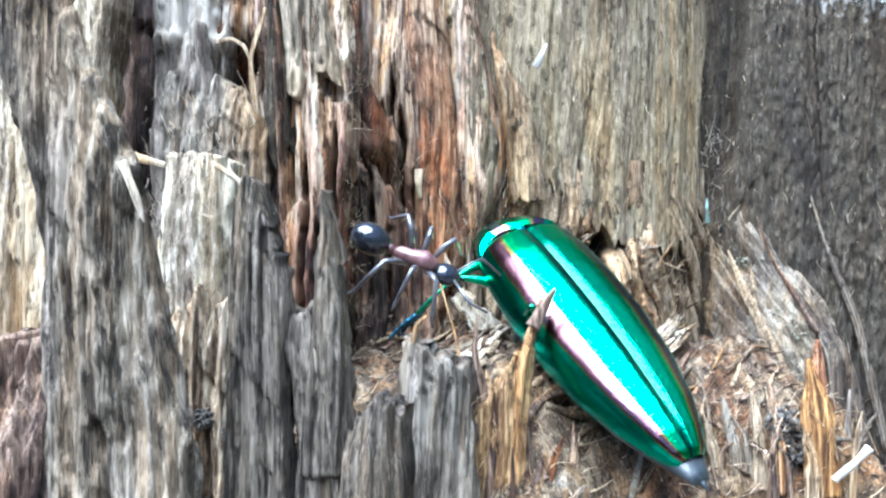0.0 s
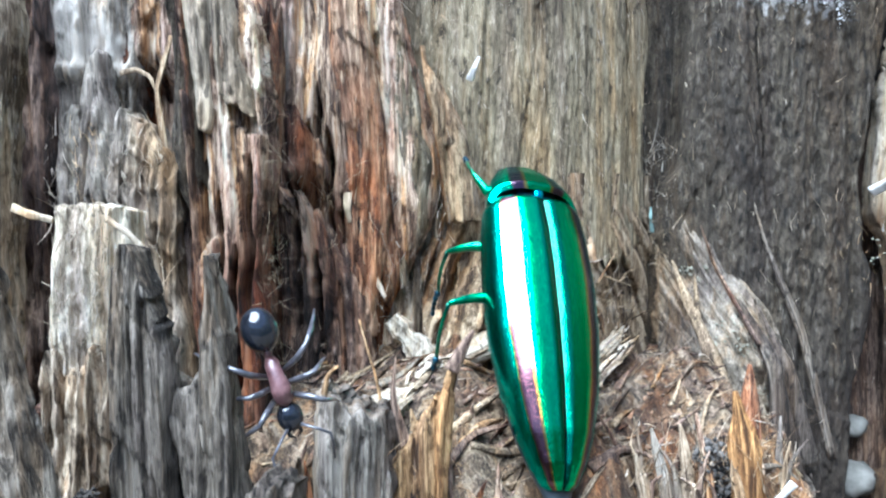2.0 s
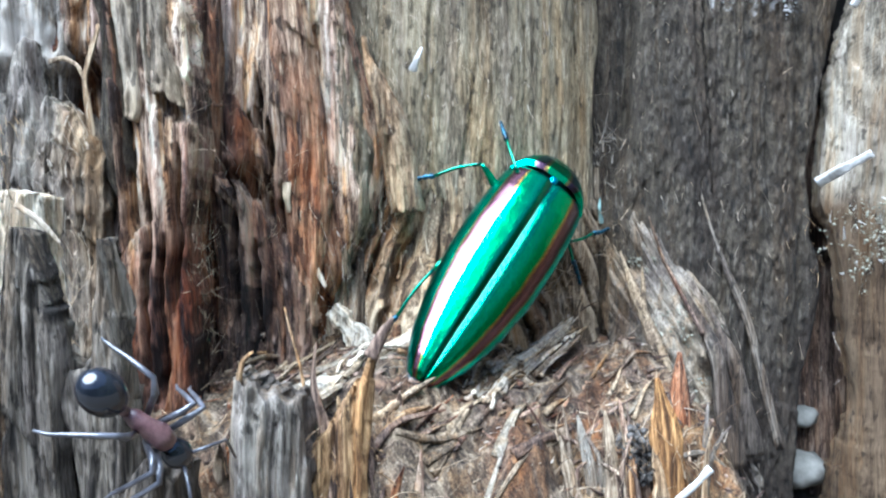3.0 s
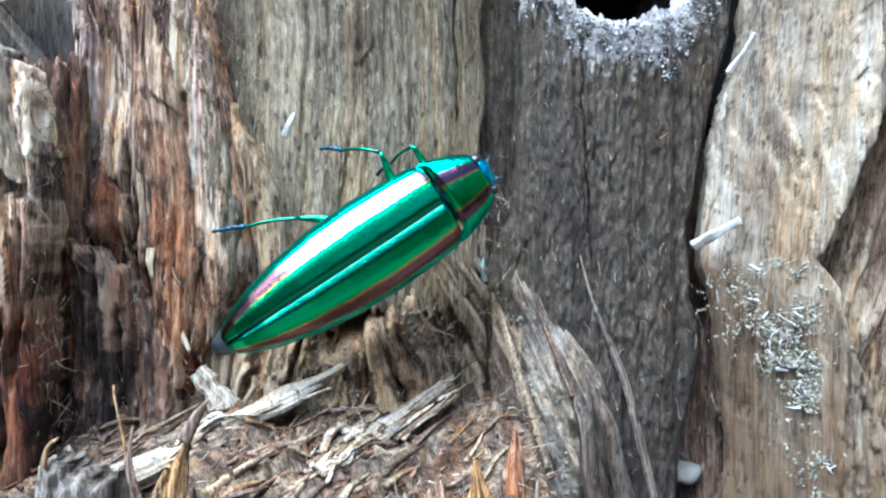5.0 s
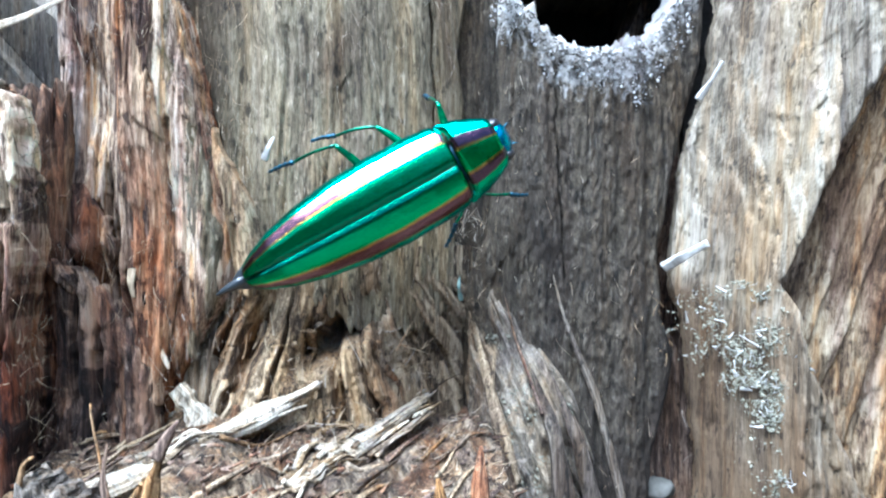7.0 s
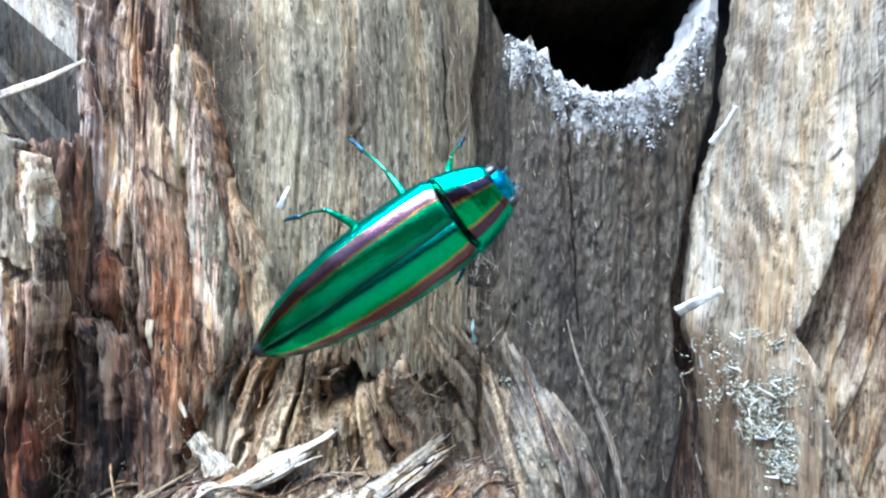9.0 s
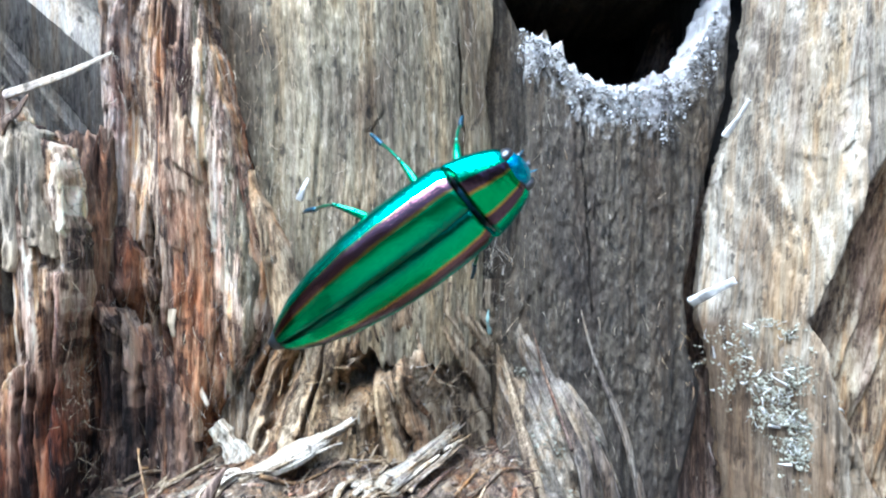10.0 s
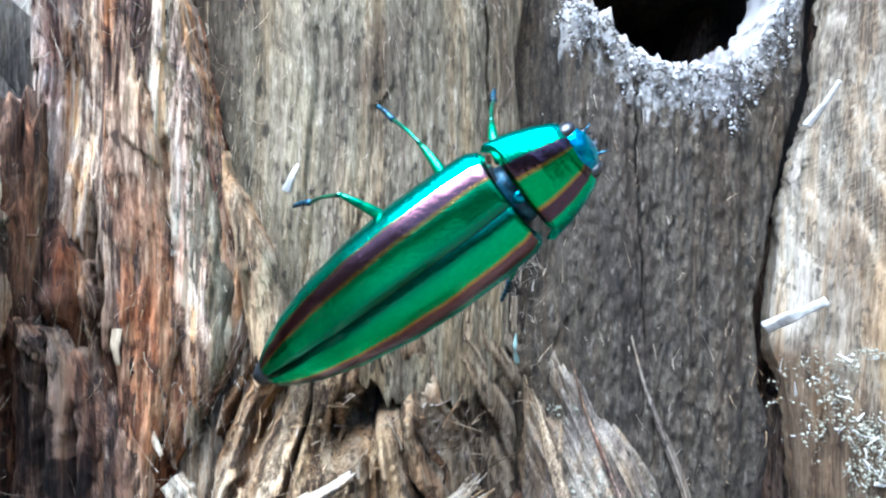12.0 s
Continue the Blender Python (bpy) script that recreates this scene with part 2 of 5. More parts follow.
GREEN, DEEP, MAROON, GOLD = (0.004, 0.44, 0.16), (0.0, 0.07, 0.04), (0.135, 0.055, 0.07), (0.42, 0.22, 0.03)
ELYTRON = shell("green metallic wing case", [(0.0, DEEP), (0.05, (0.0, 0.18, 0.09)), (0.1, GREEN), (0.265, (0.02, 0.42, 0.12)), (0.295, GOLD), (0.325, MAROON), (0.465, MAROON), (0.485, (0.22, 0.16, 0.03)), (0.51, (0.0, 0.42, 0.22)), (0.64, (0.0, 0.46, 0.34)), (1.0, (0.0, 0.36, 0.3))])
NECK = shell("green metallic neck shield", [(0.0, (0.01, 0.4, 0.1)), (0.1, (0.01, 0.4, 0.1)), (0.13, GOLD), (0.155, (0.07, 0.03, 0.055)), (0.28, (0.07, 0.03, 0.055)), (0.31, GREEN), (0.5, (0.0, 0.44, 0.28)), (1.0, (0.0, 0.4, 0.32))])
TEAL = plain("blue green metal head", (0.0, 0.08, 0.22), (0.0, 0.34, 0.4), 0.22, 1500, 0.85, 0.4, 0.00005, 0.5)
LEGGREEN = plain("green metal leg", (0.0, 0.08, 0.05), (0.02, 0.32, 0.12), 0.28, 900, 0.8, 0.3, 0.00004, 0.4)
SHINGREEN = plain("dark green metal shin", (0.0, 0.03, 0.03), (0.02, 0.26, 0.12), 0.28, 700, 0.8, 0.3, 0.00004, 0.4)
TARSUS = plain("dark blue foot", (0.004, 0.01, 0.016), (0.02, 0.09, 0.14), 0.35, 1400, 0.6, 0.3, 0.00004)
BLACK = plain("glossy black eye", (0.008, 0.008, 0.01), (0.02, 0.02, 0.022), 0.35, 900, 0, 0.1, 0.00003, 0.15)
ABDOMEN = plain("dark steel abdomen", (0.008, 0.012, 0.016), (0.03, 0.036, 0.04), 0.4, 900, 0.2, 0.3, 0.00005, 0.4)
ANTBLACK = plain("glossy black ant shell", (0.005, 0.006, 0.009), (0.016, 0.018, 0.024), 0.12, 900, 0, 0.1, 0.00002, 0.0)
ANTBLACK.node_tree.nodes["Principled BSDF"].inputs["Specular IOR Level"].default_value = 0.6
ANTRED = plain("dull red ant chest", (0.055, 0.02, 0.022), (0.2, 0.11, 0.11), 0.4, 900, 0, 0.4, 0.00006, 0.4)
ANTLEG = plain("dark grey ant leg", (0.02, 0.019, 0.023), (0.1, 0.098, 0.11), 0.3, 900, 0, 0.2, 0.00003, 0.6)


# ---- mesh tools ----
PERM = np.random.RandomState(7).permutation(256)
VALUE = np.random.RandomState(8).rand(256)


def vn(x, y, seed=0):
    """Smooth value noise from 0 to 1."""
    x, y = np.asarray(x, float) + seed * 17.31, np.asarray(y, float) + seed * 9.73
    xi, yi = np.floor(x).astype(int), np.floor(y).astype(int)
    fx, fy = x - xi, y - yi
    fx, fy = fx * fx * (3 - 2 * fx), fy * fy * (3 - 2 * fy)

    def at(i, j):
        return VALUE[PERM[(PERM[i & 255] + j) & 255]]
    a = at(xi, yi) * (1 - fx) + at(xi + 1, yi) * fx
    b = at(xi, yi + 1) * (1 - fx) + at(xi + 1, yi + 1) * fx
    return a * (1 - fy) + b * fy


def ridge(x, y, seed=0):
    return 1 - np.abs(2 * vn(x, y, seed) - 1)


def knots(pairs):
    xs, ys = zip(*sorted(pairs))
    return lambda q: np.interp(q, xs, ys)


def mesh_of(name, verts, faces, material, smooth=True, uv=None, strand=None, mould=None, browning=None):
    me = bpy.data.meshes.new(name)
    me.from_pydata([tuple(v) for v in np.asarray(verts, float) * MM], [], faces)
    me.materials.append(material)
    if smooth:
        me.polygons.foreach_set("use_smooth", [True] * len(me.polygons))
    if uv is not None:
        layer = me.uv_layers.new(name="UVMap")
        idx = np.empty(len(me.loops), int)
        me.loops.foreach_get("vertex_index", idx)
        layer.data.foreach_set("uv", np.asarray(uv, float)[idx].ravel())
    for key, vals in (("strand", strand), ("mould", mould), ("browning", browning)):
        if vals is not None or key == "strand":
            at = me.attributes.new(key, "FLOAT", "POINT")
            at.data.foreach_set("value", np.full(len(verts), 0.5) if vals is None else np.asarray(vals, float))
    me.update()
    return me


def thing(name, label, category, m=STUMP, **tags):
    ob = new(name)
    ob.empty_display_size = 0.005
    ob.matrix_basis = m
    return tagged(ob, label, category, **tags)


def attach(name, me, parent, label=""):
    ob = new(name, me)
    ob.parent = parent
    return tagged(ob, label)


def alone(name, me, label, category, m=STUMP, **tags):
    ob = new(name, me)
    ob.matrix_basis = m
    return tagged(ob, label, category, **tags)


def grid_faces(nr, nc, base=0, closed=False):
    out = []
    for r in range(nr - 1):
        a = base + r * nc
        for c in range(nc - 1):
            out.append((a + c, a + c + 1, a + nc + c + 1, a + nc + c))
        if closed:
            out.append((a + nc - 1, a, a + nc, a + 2 * nc - 1))
    return out


def hashed(a, b, seed):
    return VALUE[PERM[(PERM[(a.astype(int) + seed * 31) & 255] + b.astype(int)) & 255]]


def grain_relief(u, w, seed, coarse, fine, cracks, steps, pits=0.15):
    """How far the surface stands proud, in mm, and each strand's tone: long fibres, splits, broken fibre ends."""
    u2 = u + 3.0 * (vn(u * 0.05, w * 0.03, seed) - 0.5) + 1.4 * (vn(u * 0.11, w * 0.08, seed + 21) - 0.5) + 0.5 * (vn(u * 0.2, w * 0.06, seed + 1) - 0.5) + 0.2 * (vn(u * 0.6, w * 0.3, seed + 15) - 0.5)
    h = 0.75 * coarse * (ridge(u2 * 0.16, w * 0.012, seed + 2) - 0.5)
    h += 0.55 * coarse * (ridge(u2 * 0.45, w * 0.025, seed + 3) - 0.5)
    h += fine * (ridge(u2 * 1.1, w * 0.05, seed + 4) - 0.5)
    h += 0.7 * fine * (ridge(u2 * 2.3, w * 0.12, seed + 5) - 0.5)
    h += 0.5 * fine * (vn(u2 * 3.7, w * 0.7, seed + 6) - 0.5)
    h += 0.5 * fine * (vn(u * 0.5, w * 0.3, seed + 7) - 0.5)
    h += 0.6 * pits * (vn(u * 1.3, w * 0.5, seed + 16) - 0.5) + 0.5 * pits * (vn(u * 2.6, w * 1.1, seed + 17) - 0.5)
    h += 0.6 * fine * (ridge(u2 * 3.6, w * 0.16, seed + 22) - 0.5)
    tone = 0 * u
    for k, width, length in ((8, 2.6, 16.0), (9, 1.2, 10.0), (10, 0.6, 6.0), (18, 0.33, 3.5)):
        cell = np.floor(u2 / width)
        off = 40 * hashed(cell, 0 * cell, seed + k)
        seg = (w + off + 0.9 * (u2 / width - cell) * width) / (length * (0.5 + hashed(cell, 0 * cell + 3, seed + k)))
        r = hashed(cell, np.floor(seg), seed + k + 1)
        h += 0.42 * steps * (0.3 + 0.5 * width) * (1.5 * (r - 0.5) + 0.6 * (0.5 - seg % 1.0))
        tone += 0.25 * hashed(cell, np.floor(seg) + 7, seed + k + 2)
    cracks *= 0.6
    if cracks:
        c = np.abs(vn(u2 * 0.22, w * 0.010, seed + 11) - 0.5)
        h -= cracks * np.exp(-(c / 0.05) ** 2) * (vn(u * 0.1, w * 0.05, seed + 12) > 0.35)
        c = np.abs(vn(u2 * 0.6, w * 0.022, seed + 13) - 0.5)
        h -= 0.6 * cracks * np.exp(-(c / 0.085) ** 2) * (vn(u * 0.2, w * 0.07, seed + 14) > 0.5)
        c = np.abs(vn(u2 * 1.4, w * 0.05, seed + 19) - 0.5)
        h -= 0.35 * cracks * np.exp(-(c / 0.11) ** 2) * (vn(u * 0.3, w * 0.1, seed + 20) > 0.5)
    return h, np.clip((tone - 0.5) * 1.5 + 0.5, 0, 1)


def slab(name, parent, label, left, right, bottom, top, depth, material, seed, thick=9.0, coarse=1.6, fine=0.5,
         cracks=2.0, steps=0.35, du=0.24, dw=0.5, jag=(0.0, 2.0), roll=2.0, pivot=None, pits=0.15, mould_edge=0.0, brown_mask=None, streak=1.0, shear=0.0, frost=None, splits=()):
    """A standing piece of split wood. left, right: edges by height; bottom, top: ends by u; depth: front face by u and w."""
    left = knots(left) if isinstance(left, list) else (lambda w, q=left: q + 0 * w)
    right = knots(right) if isinstance(right, list) else (lambda w, q=right: q + 0 * w)
    bottom = knots(bottom) if isinstance(bottom, list) else (lambda u, q=bottom: q + 0 * u)
    top = knots(top) if isinstance(top, list) else (lambda u, q=top: q + 0 * u)
    mid = 0.5 * (float(np.min(bottom(np.linspace(-60, 110, 60)))) + float(np.max(top(np.linspace(-60, 110, 60)))))
    wide = float(right(mid) - left(mid))
    tall = float(np.max(top(np.linspace(left(mid), right(mid), 40))) - np.min(bottom(np.linspace(left(mid), right(mid), 40))))
    nc, nr = max(10, int(wide / du)), max(10, int(tall / dw))
    a = np.linspace(0, 1, nc)[None, :].repeat(nr, 0)
    b = np.linspace(0, 1, nr)[:, None].repeat(nc, 1)
    ends = []
    for fn, amount, s in ((bottom, -jag[0], 20), (top, jag[1], 30)):
        uu = a[0] * wide + float(left(mid))
        if pivot is not None:
            uu = a[0] * float(right(pivot) - left(pivot)) + float(left(pivot))
        spikes = np.abs(((uu * 0.55 + 1.5 * vn(uu * 0.4, 0.5, seed + s)) % 1.0) - 0.5) * 2
        spikes = spikes * vn(uu * 0.3, 2.5, seed + s) * 1.3 + 0.5 * vn(uu * 2.1, 0.5, seed + s + 1)
        ends.append(fn(uu) + amount * spikes)
    w = ends[0][None, :] * (1 - b) + ends[1][None, :] * b
    rag = 0.9 * (vn(w * 0.12, 0.3, seed + 40) - 0.5) + 0.3 * (vn(w * 0.45, 0.3, seed + 41) - 0.5)
    rag2 = 0.9 * (vn(w * 0.12, 0.3, seed + 42) - 0.5) + 0.3 * (vn(w * 0.45, 0.3, seed + 43) - 0.5)
    u = left(w) + rag + (right(w) + rag2 - left(w) - rag) * a
    h, tone = grain_relief(u + shear * w, w, seed, coarse, fine, cracks, steps, pits)
    tone = 0.5 + streak * (tone - 0.5)
    for line, half, deep in splits:
        lw = [q[0] for q in line]
        line = knots(line)
        wave = 0.5 * (vn(w * 0.25, 0.7, seed + 70) - 0.5) + 0.25 * (vn(w * 0.9, 0.7, seed + 71) - 0.5)
        fade = np.clip(np.minimum(w - min(lw), max(lw) - w) / 3.0, 0, 1)
        h -= deep * fade * np.exp(-((u - line(w) - wave) / (half * (0.4 + 0.6 * fade) + 0.01)) ** 4)
    browning = np.clip(brown_mask(u, w) + 0.9 * (vn(u * 0.3, w * 0.12, seed + 60) - 0.5), 0, 1) if brown_mask else 0 * w
    mould = np.clip(1 - (ends[1][None, :] - w) / mould_edge, 0, 1) if mould_edge else 0 * w
    if mould_edge:
        mould = mould * (0.55 + 0.8 * vn(u * 0.7, w * 0.7, seed + 61)) - 0.25 * (vn(u * 1.8, w * 1.8, seed + 62) > 0.62)
    if frost:
        mould = np.clip(frost(u, w) * (0.3 + 1.1 * vn(u * 0.6, w * 0.5, seed + 63)), 0, 1)
    across = (right(w) - left(w))
    edge = np.minimum(a, 1 - a) * across
    v = depth(u, w) - h + roll * np.clip(1 - edge / (roll * 0.9 + 0.01), 0, 1) ** 2
    tip = np.clip((b - 0.86) / 0.14, 0, 1) if jag[1] > 0 else 0 * b
    v = v + tip * 0.6
    front = np.stack([u, v, w], -1).reshape(-1, 3)
    faces = grid_faces(nr, nc)
    ring = list(range(nc)) + [r * nc + nc - 1 for r in range(1, nr)] + [(nr - 1) * nc + c for c in range(nc - 2, -1, -1)] + [r * nc for r in range(nr - 2, 0, -1)]
    verts, last, tones, moulds, brownings = [front], ring, [tone.ravel()], [mould.ravel()], [browning.ravel()]
    n0 = len(front)
    rim = front[ring]
    centre = rim.mean(0)
    steps_back = max(4, int(thick / 0.6))
    for k in range(1, steps_back + 1):
        f = k / steps_back
        q = rim.copy()
        q[:, 1] += thick * f
        back = q[:, 1] * 1.3 + 0.6 * (vn(rim[:, 2] * 0.2, 0.4, seed + 52) - 0.5)
        q[:, 0] += min(1.0, 3 * f) * (0.9 * (ridge(back, rim[:, 2] * 0.05, seed + 50) - 0.5) + 0.6 * (vn(back * 2.2, rim[:, 2] * 0.3, seed + 51) - 0.5))
        q[:, 2] += 0.6 * (vn(rim[:, 0] * 1.5, back * 0.8, seed + 53) - 0.5)
        q[:, 0] = centre[0] + (q[:, 0] - centre[0]) * (1 - 0.04 * f)
        verts.append(q)
        tones.append(tone.ravel()[ring])
        moulds.append(mould.ravel()[ring])
        brownings.append(browning.ravel()[ring])
        ids = list(range(n0, n0 + len(ring)))
        n = len(ring)
        for i in range(n):
            faces.append((last[i], ids[i], ids[(i + 1) % n], last[(i + 1) % n]))
        last, n0 = ids, n0 + n
    faces.append(tuple(last))
    return attach(name, mesh_of(name, np.concatenate(verts), faces, material, strand=np.concatenate(tones), mould=np.concatenate(moulds), browning=np.concatenate(brownings)), parent, label)


def flat(v0, lean_u=0.0, lean_w=0.0, u0=0.0, w0=0.0):
    return lambda u, w: v0 + lean_u * (u - u0) + lean_w * (w - w0)


def by_u(pairs, lean_w=0.0, w0=0.0):
    f = knots(pairs)
    return lambda u, w: f(u) + lean_w * (w - w0)


def splinter(name, parent, label, path, width, thick, material, seed, tip=0.12, n=26, ribs=9, side=None, rough=1.0):
    """A torn, grooved sliver of wood that follows a path of points and narrows to its end."""
    path = np.asarray(path, float)
    cum = np.concatenate([[0], np.cumsum(np.linalg.norm(np.diff(path, axis=0), axis=1))])
    s = np.linspace(0, 1, n)
    pts = np.stack([np.interp(s * cum[-1], cum, path[:, k]) for k in range(3)], 1)
    for _ in range(3):
        pts[1:-1] = 0.25 * pts[:-2] + 0.5 * pts[1:-1] + 0.25 * pts[2:]
    tan = np.gradient(pts, axis=0)
    tan /= np.linalg.norm(tan, axis=1)[:, None]
    view = np.array([0.0, -1.0, 0.0]) if side is None else np.asarray(side, float)
    right = np.cross(tan, view)
    right /= np.linalg.norm(right, axis=1)[:, None] + 1e-9
    out = np.cross(right, tan)
    prof = np.interp(s, [0, 0.3, 0.7, 1], [1.0, 0.95, 0.68, tip]) * (1 - 0.2 * rough + 0.4 * rough * vn(s * 6, 0.5, seed) + 0.25 * (rough - 1) * (vn(s * 17, 0.5, seed + 6) - 0.5))
    ang = np.linspace(0, 2 * np.pi, 2 * ribs, endpoint=False)
    verts = []
    for i in range(n):
        rad = 1 + rough * (0.3 * (vn(ang * 2.2, s[i] * 2.5 * rough + 0 * ang, seed + 1) - 0.5) + 0.25 * (vn(ang * 6, s[i] * 1.5 * rough + 0 * ang, seed + 2) - 0.5))
        x = np.sign(np.cos(ang)) * np.abs(np.cos(ang)) ** 0.7 * width / 2 * prof[i] * rad
        y = np.sign(np.sin(ang)) * np.abs(np.sin(ang)) ** 0.7 * thick / 2 * (0.35 + 0.65 * prof[i]) * rad
        verts.append(pts[i] + x[:, None] * right[i] + y[:, None] * out[i])
    k = 2 * ribs
    faces = grid_faces(n, k, closed=True) + [tuple(range(k))[::-1], tuple((n - 1) * k + c for c in range(k))]
    tones = np.tile(np.random.RandomState(seed + 3).rand(k) if ribs > 9 else vn(np.arange(k) * 0.9, 0.5, seed + 3), n) * 0.8 + 0.1
    me = mesh_of(name, np.concatenate(verts), faces, material, strand=tones)
    if parent is None:
        return alone(name, me, label, "splinter")
    return attach(name, me, parent, label)


def strands(name, count, place, length, width, material, seed, label, curl=0.5, parent=None, category="fibres"):
    """Many loose fibres in one mesh. place(rng) gives a root, a direction and how far it lifts off."""
    rng = np.random.RandomState(seed)
    verts, faces, tones = [], [], []
    n = 5
    for _ in range(count):
        root, way = place(rng)
        root, way = np.asarray(root, float), np.asarray(way, float)
        way /= np.linalg.norm(way)
        ln, wd = length * (0.4 + rng.rand() ** 2 * 1.3), width * (0.5 + rng.rand())
        bendto = rng.normal(size=3) * curl
        side = np.cross(way, rng.normal(size=3))
        side /= np.linalg.norm(side) + 1e-9
        up = np.cross(side, way)
        base = len(verts)
        tones += [rng.rand()] * (4 * n)
        for i in range(n):
            f = i / (n - 1)
            c = root + way * ln * f + bendto * ln * f * f * 0.5
            r = wd / 2 * (1 - 0.75 * f)
            verts += [c + side * r, c + up * r * 0.5, c - side * r, c - up * r * 0.5]
        faces += [(base + 4 * i + j, base + 4 * i + (j + 1) % 4, base + 4 * i + 4 + (j + 1) % 4, base + 4 * i + 4 + j) for i in range(n - 1) for j in range(4)]
    me = mesh_of(name, verts, faces, material, strand=tones)
    if parent:
        return tagged(attach(name, me, parent, label), kind="stuff")
    return alone(name, me, label, category, kind="stuff")


def lump_mesh(name, size, material, seed, rough=0.35, sub=3):
    bm = bmesh.new()
    bmesh.ops.create_icosphere(bm, subdivisions=sub, radius=1)
    for q in bm.verts:
        c = q.co.copy()
        f = 1 + rough * (noise.noise(c * 1.3 + Vector((seed, 0, 0))) + 0.5 * noise.noise(c * 3.1 + Vector((0, seed, 0))) + 0.3 * noise.noise(c * 7.0))
        q.co = Vector((c.x * size[0] * f, c.y * size[1] * f, c.z * size[2] * f)) * MM
    for f in bm.faces:
        f.smooth = True
    me = bpy.data.meshes.new(name)
    bm.to_mesh(me)
    bm.free()
    me.materials.append(material)
    return me


# ---- ground ----
def build_ground():
    n = 90
    r = np.concatenate([[0], np.geomspace(0.05, 400, 44)])
    verts, faces = [], []
    for i, q in enumerate(r):
        for k in range(n):
            a = 2 * math.pi * k / n
            x, y = q * math.cos(a), q * math.sin(a)
            verts.append((x * 1000, y * 1000, 12 * (vn(x * 9, y * 9, 3) - 0.5) * (q < 5) - 4))
    faces = grid_faces(len(r), n, closed=True)
    alone("ground", mesh_of("ground", verts, faces, EARTH), "grey brown ground strewn with leaf litter", "ground", Matrix.Identity(4), kind="structure")



def build_woods():
    """A far ring of woodland, added out of view, that closes the place around and cuts low sky light, with an uneven
    top.
    """
    n, rows = 240, 24
    verts = []
    for i in range(rows):
        f = i / (rows - 1)
        for k in range(n):
            a = 2 * math.pi * k / n
            top = 6 + 9 * (0.5 + 0.5 * math.cos(a - math.radians(45))) + 3 * float(vn(k * 0.11, 0.5, 81)) + 2.5 * float(vn(k * 0.4, 0.5, 82))
            rad = 14 + 2.0 * float(vn(k * 0.35, f * 9, 83)) + 1.0 * float(vn(k * 0.9, f * 20, 84)) + 2.0 * f * f
            verts.append((1000 * rad * math.cos(a), 1000 * rad * math.sin(a), 1000 * (f * top - 0.3)))
    alone("backdrop", mesh_of("backdrop", verts, grid_faces(rows, n, closed=True), WOODS), "unseen dark green woodland added all round", "woodland", Matrix.Identity(4), kind="structure")


build_ground()
build_woods()

# ---- the stump ----
stump = thing("tree_stump", "broken, rotting tree stump with grey and brown split wood", "tree stump")


def build_trunk():
    """The sound wood below the break, down to the ground."""
    n, rows = 160, 40
    verts = []
    for i in range(rows):
        f = i / (rows - 1)
        for k in range(n):
            a = 2 * math.pi * k / n
            flare = 1 + 0.55 * (1 - f) ** 3 * (1 + 0.5 * math.cos(5 * a))
            bark = 3.0 * float(ridge(k * 0.35, f * 3, 71)) + 1.5 * float(ridge(k * 1.1, f * 6, 72))
            rad = (74 * flare + bark)
            verts.append((18 + rad * 1.25 * math.cos(a), 122 + rad * math.sin(a), -330 + f * 284))
    faces = grid_faces(rows, n, closed=True) + [tuple((rows - 1) * n + k for k in range(n))]
    attach("trunk", mesh_of("trunk", verts, faces, GREY), stump, "grey furrowed lower trunk")


build_trunk()

# walls of the hollow, back to front
FINE = dict(du=0.13, dw=0.33)
slab("heartwood", stump, "dark brown inner wood", -14, [(-34, 60), (-13, 61), (-9, 66), (-2, 110), (60, 110)], -34, [(-14, 33), (-8, 46), (36, 50), (38, 47), (47, 40), (58, 38), (66, 46), (70, 56), (110, 58)],
     by_u([(-14, 88), (0, 92), (30, 106), (35, 116), (44, 116), (50, 112), (58, 112), (61, 126), (71, 126), (76, 104), (110, 98)]), DARK, 101, 6, 2.5, 0.5, 2, 0.3, 0.6, 0.9, (0, 1), 1.0)
slab("far_side", stump, "grey brown far side of the stump", -75, -6, -30, 75, by_u([(-75, 95), (-30, 118), (-6, 112)]), GREY, 106, 6, 5, 1.0, 3, 0.5, 0.6, 0.9, (0, 6), 1.0)
# Back and sides line the hollow; its shade is put into their colour.
slab("hollow_back", stump, "lining of the rotted hollow, its shade put into black colour", 20, 84, -5, 75, flat(150), HOLLOW_SHADE, 102, 4, 3, 1, 0, 0, 1.5, 1.5, (0, 0), 0)
slab("hollow_side", stump, "lining of the rotted hollow, its shade put into black colour", 22, 36, 20, 75, flat(108), HOLLOW_SHADE, 103, 44, 2, 1, 0, 0, 1.5, 1.5, (0, 0), 0)
slab("hollow_side", stump, "lining of the rotted hollow, its shade put into black colour", 70, 84, 20, 75, flat(108), HOLLOW_SHADE, 104, 44, 2, 1, 0, 0, 1.5, 1.5, (0, 0), 0)
# Unseen slab, added above to stop light falling into the hollow.
slab("added_hollow_roof", stump, "unseen roof added to keep light out of the hollow", 20, 84, 60, 80, flat(97), SLATE, 105, 56, 2, 1, 0, 0, 1.0, 1.0, (2, 2), 1)

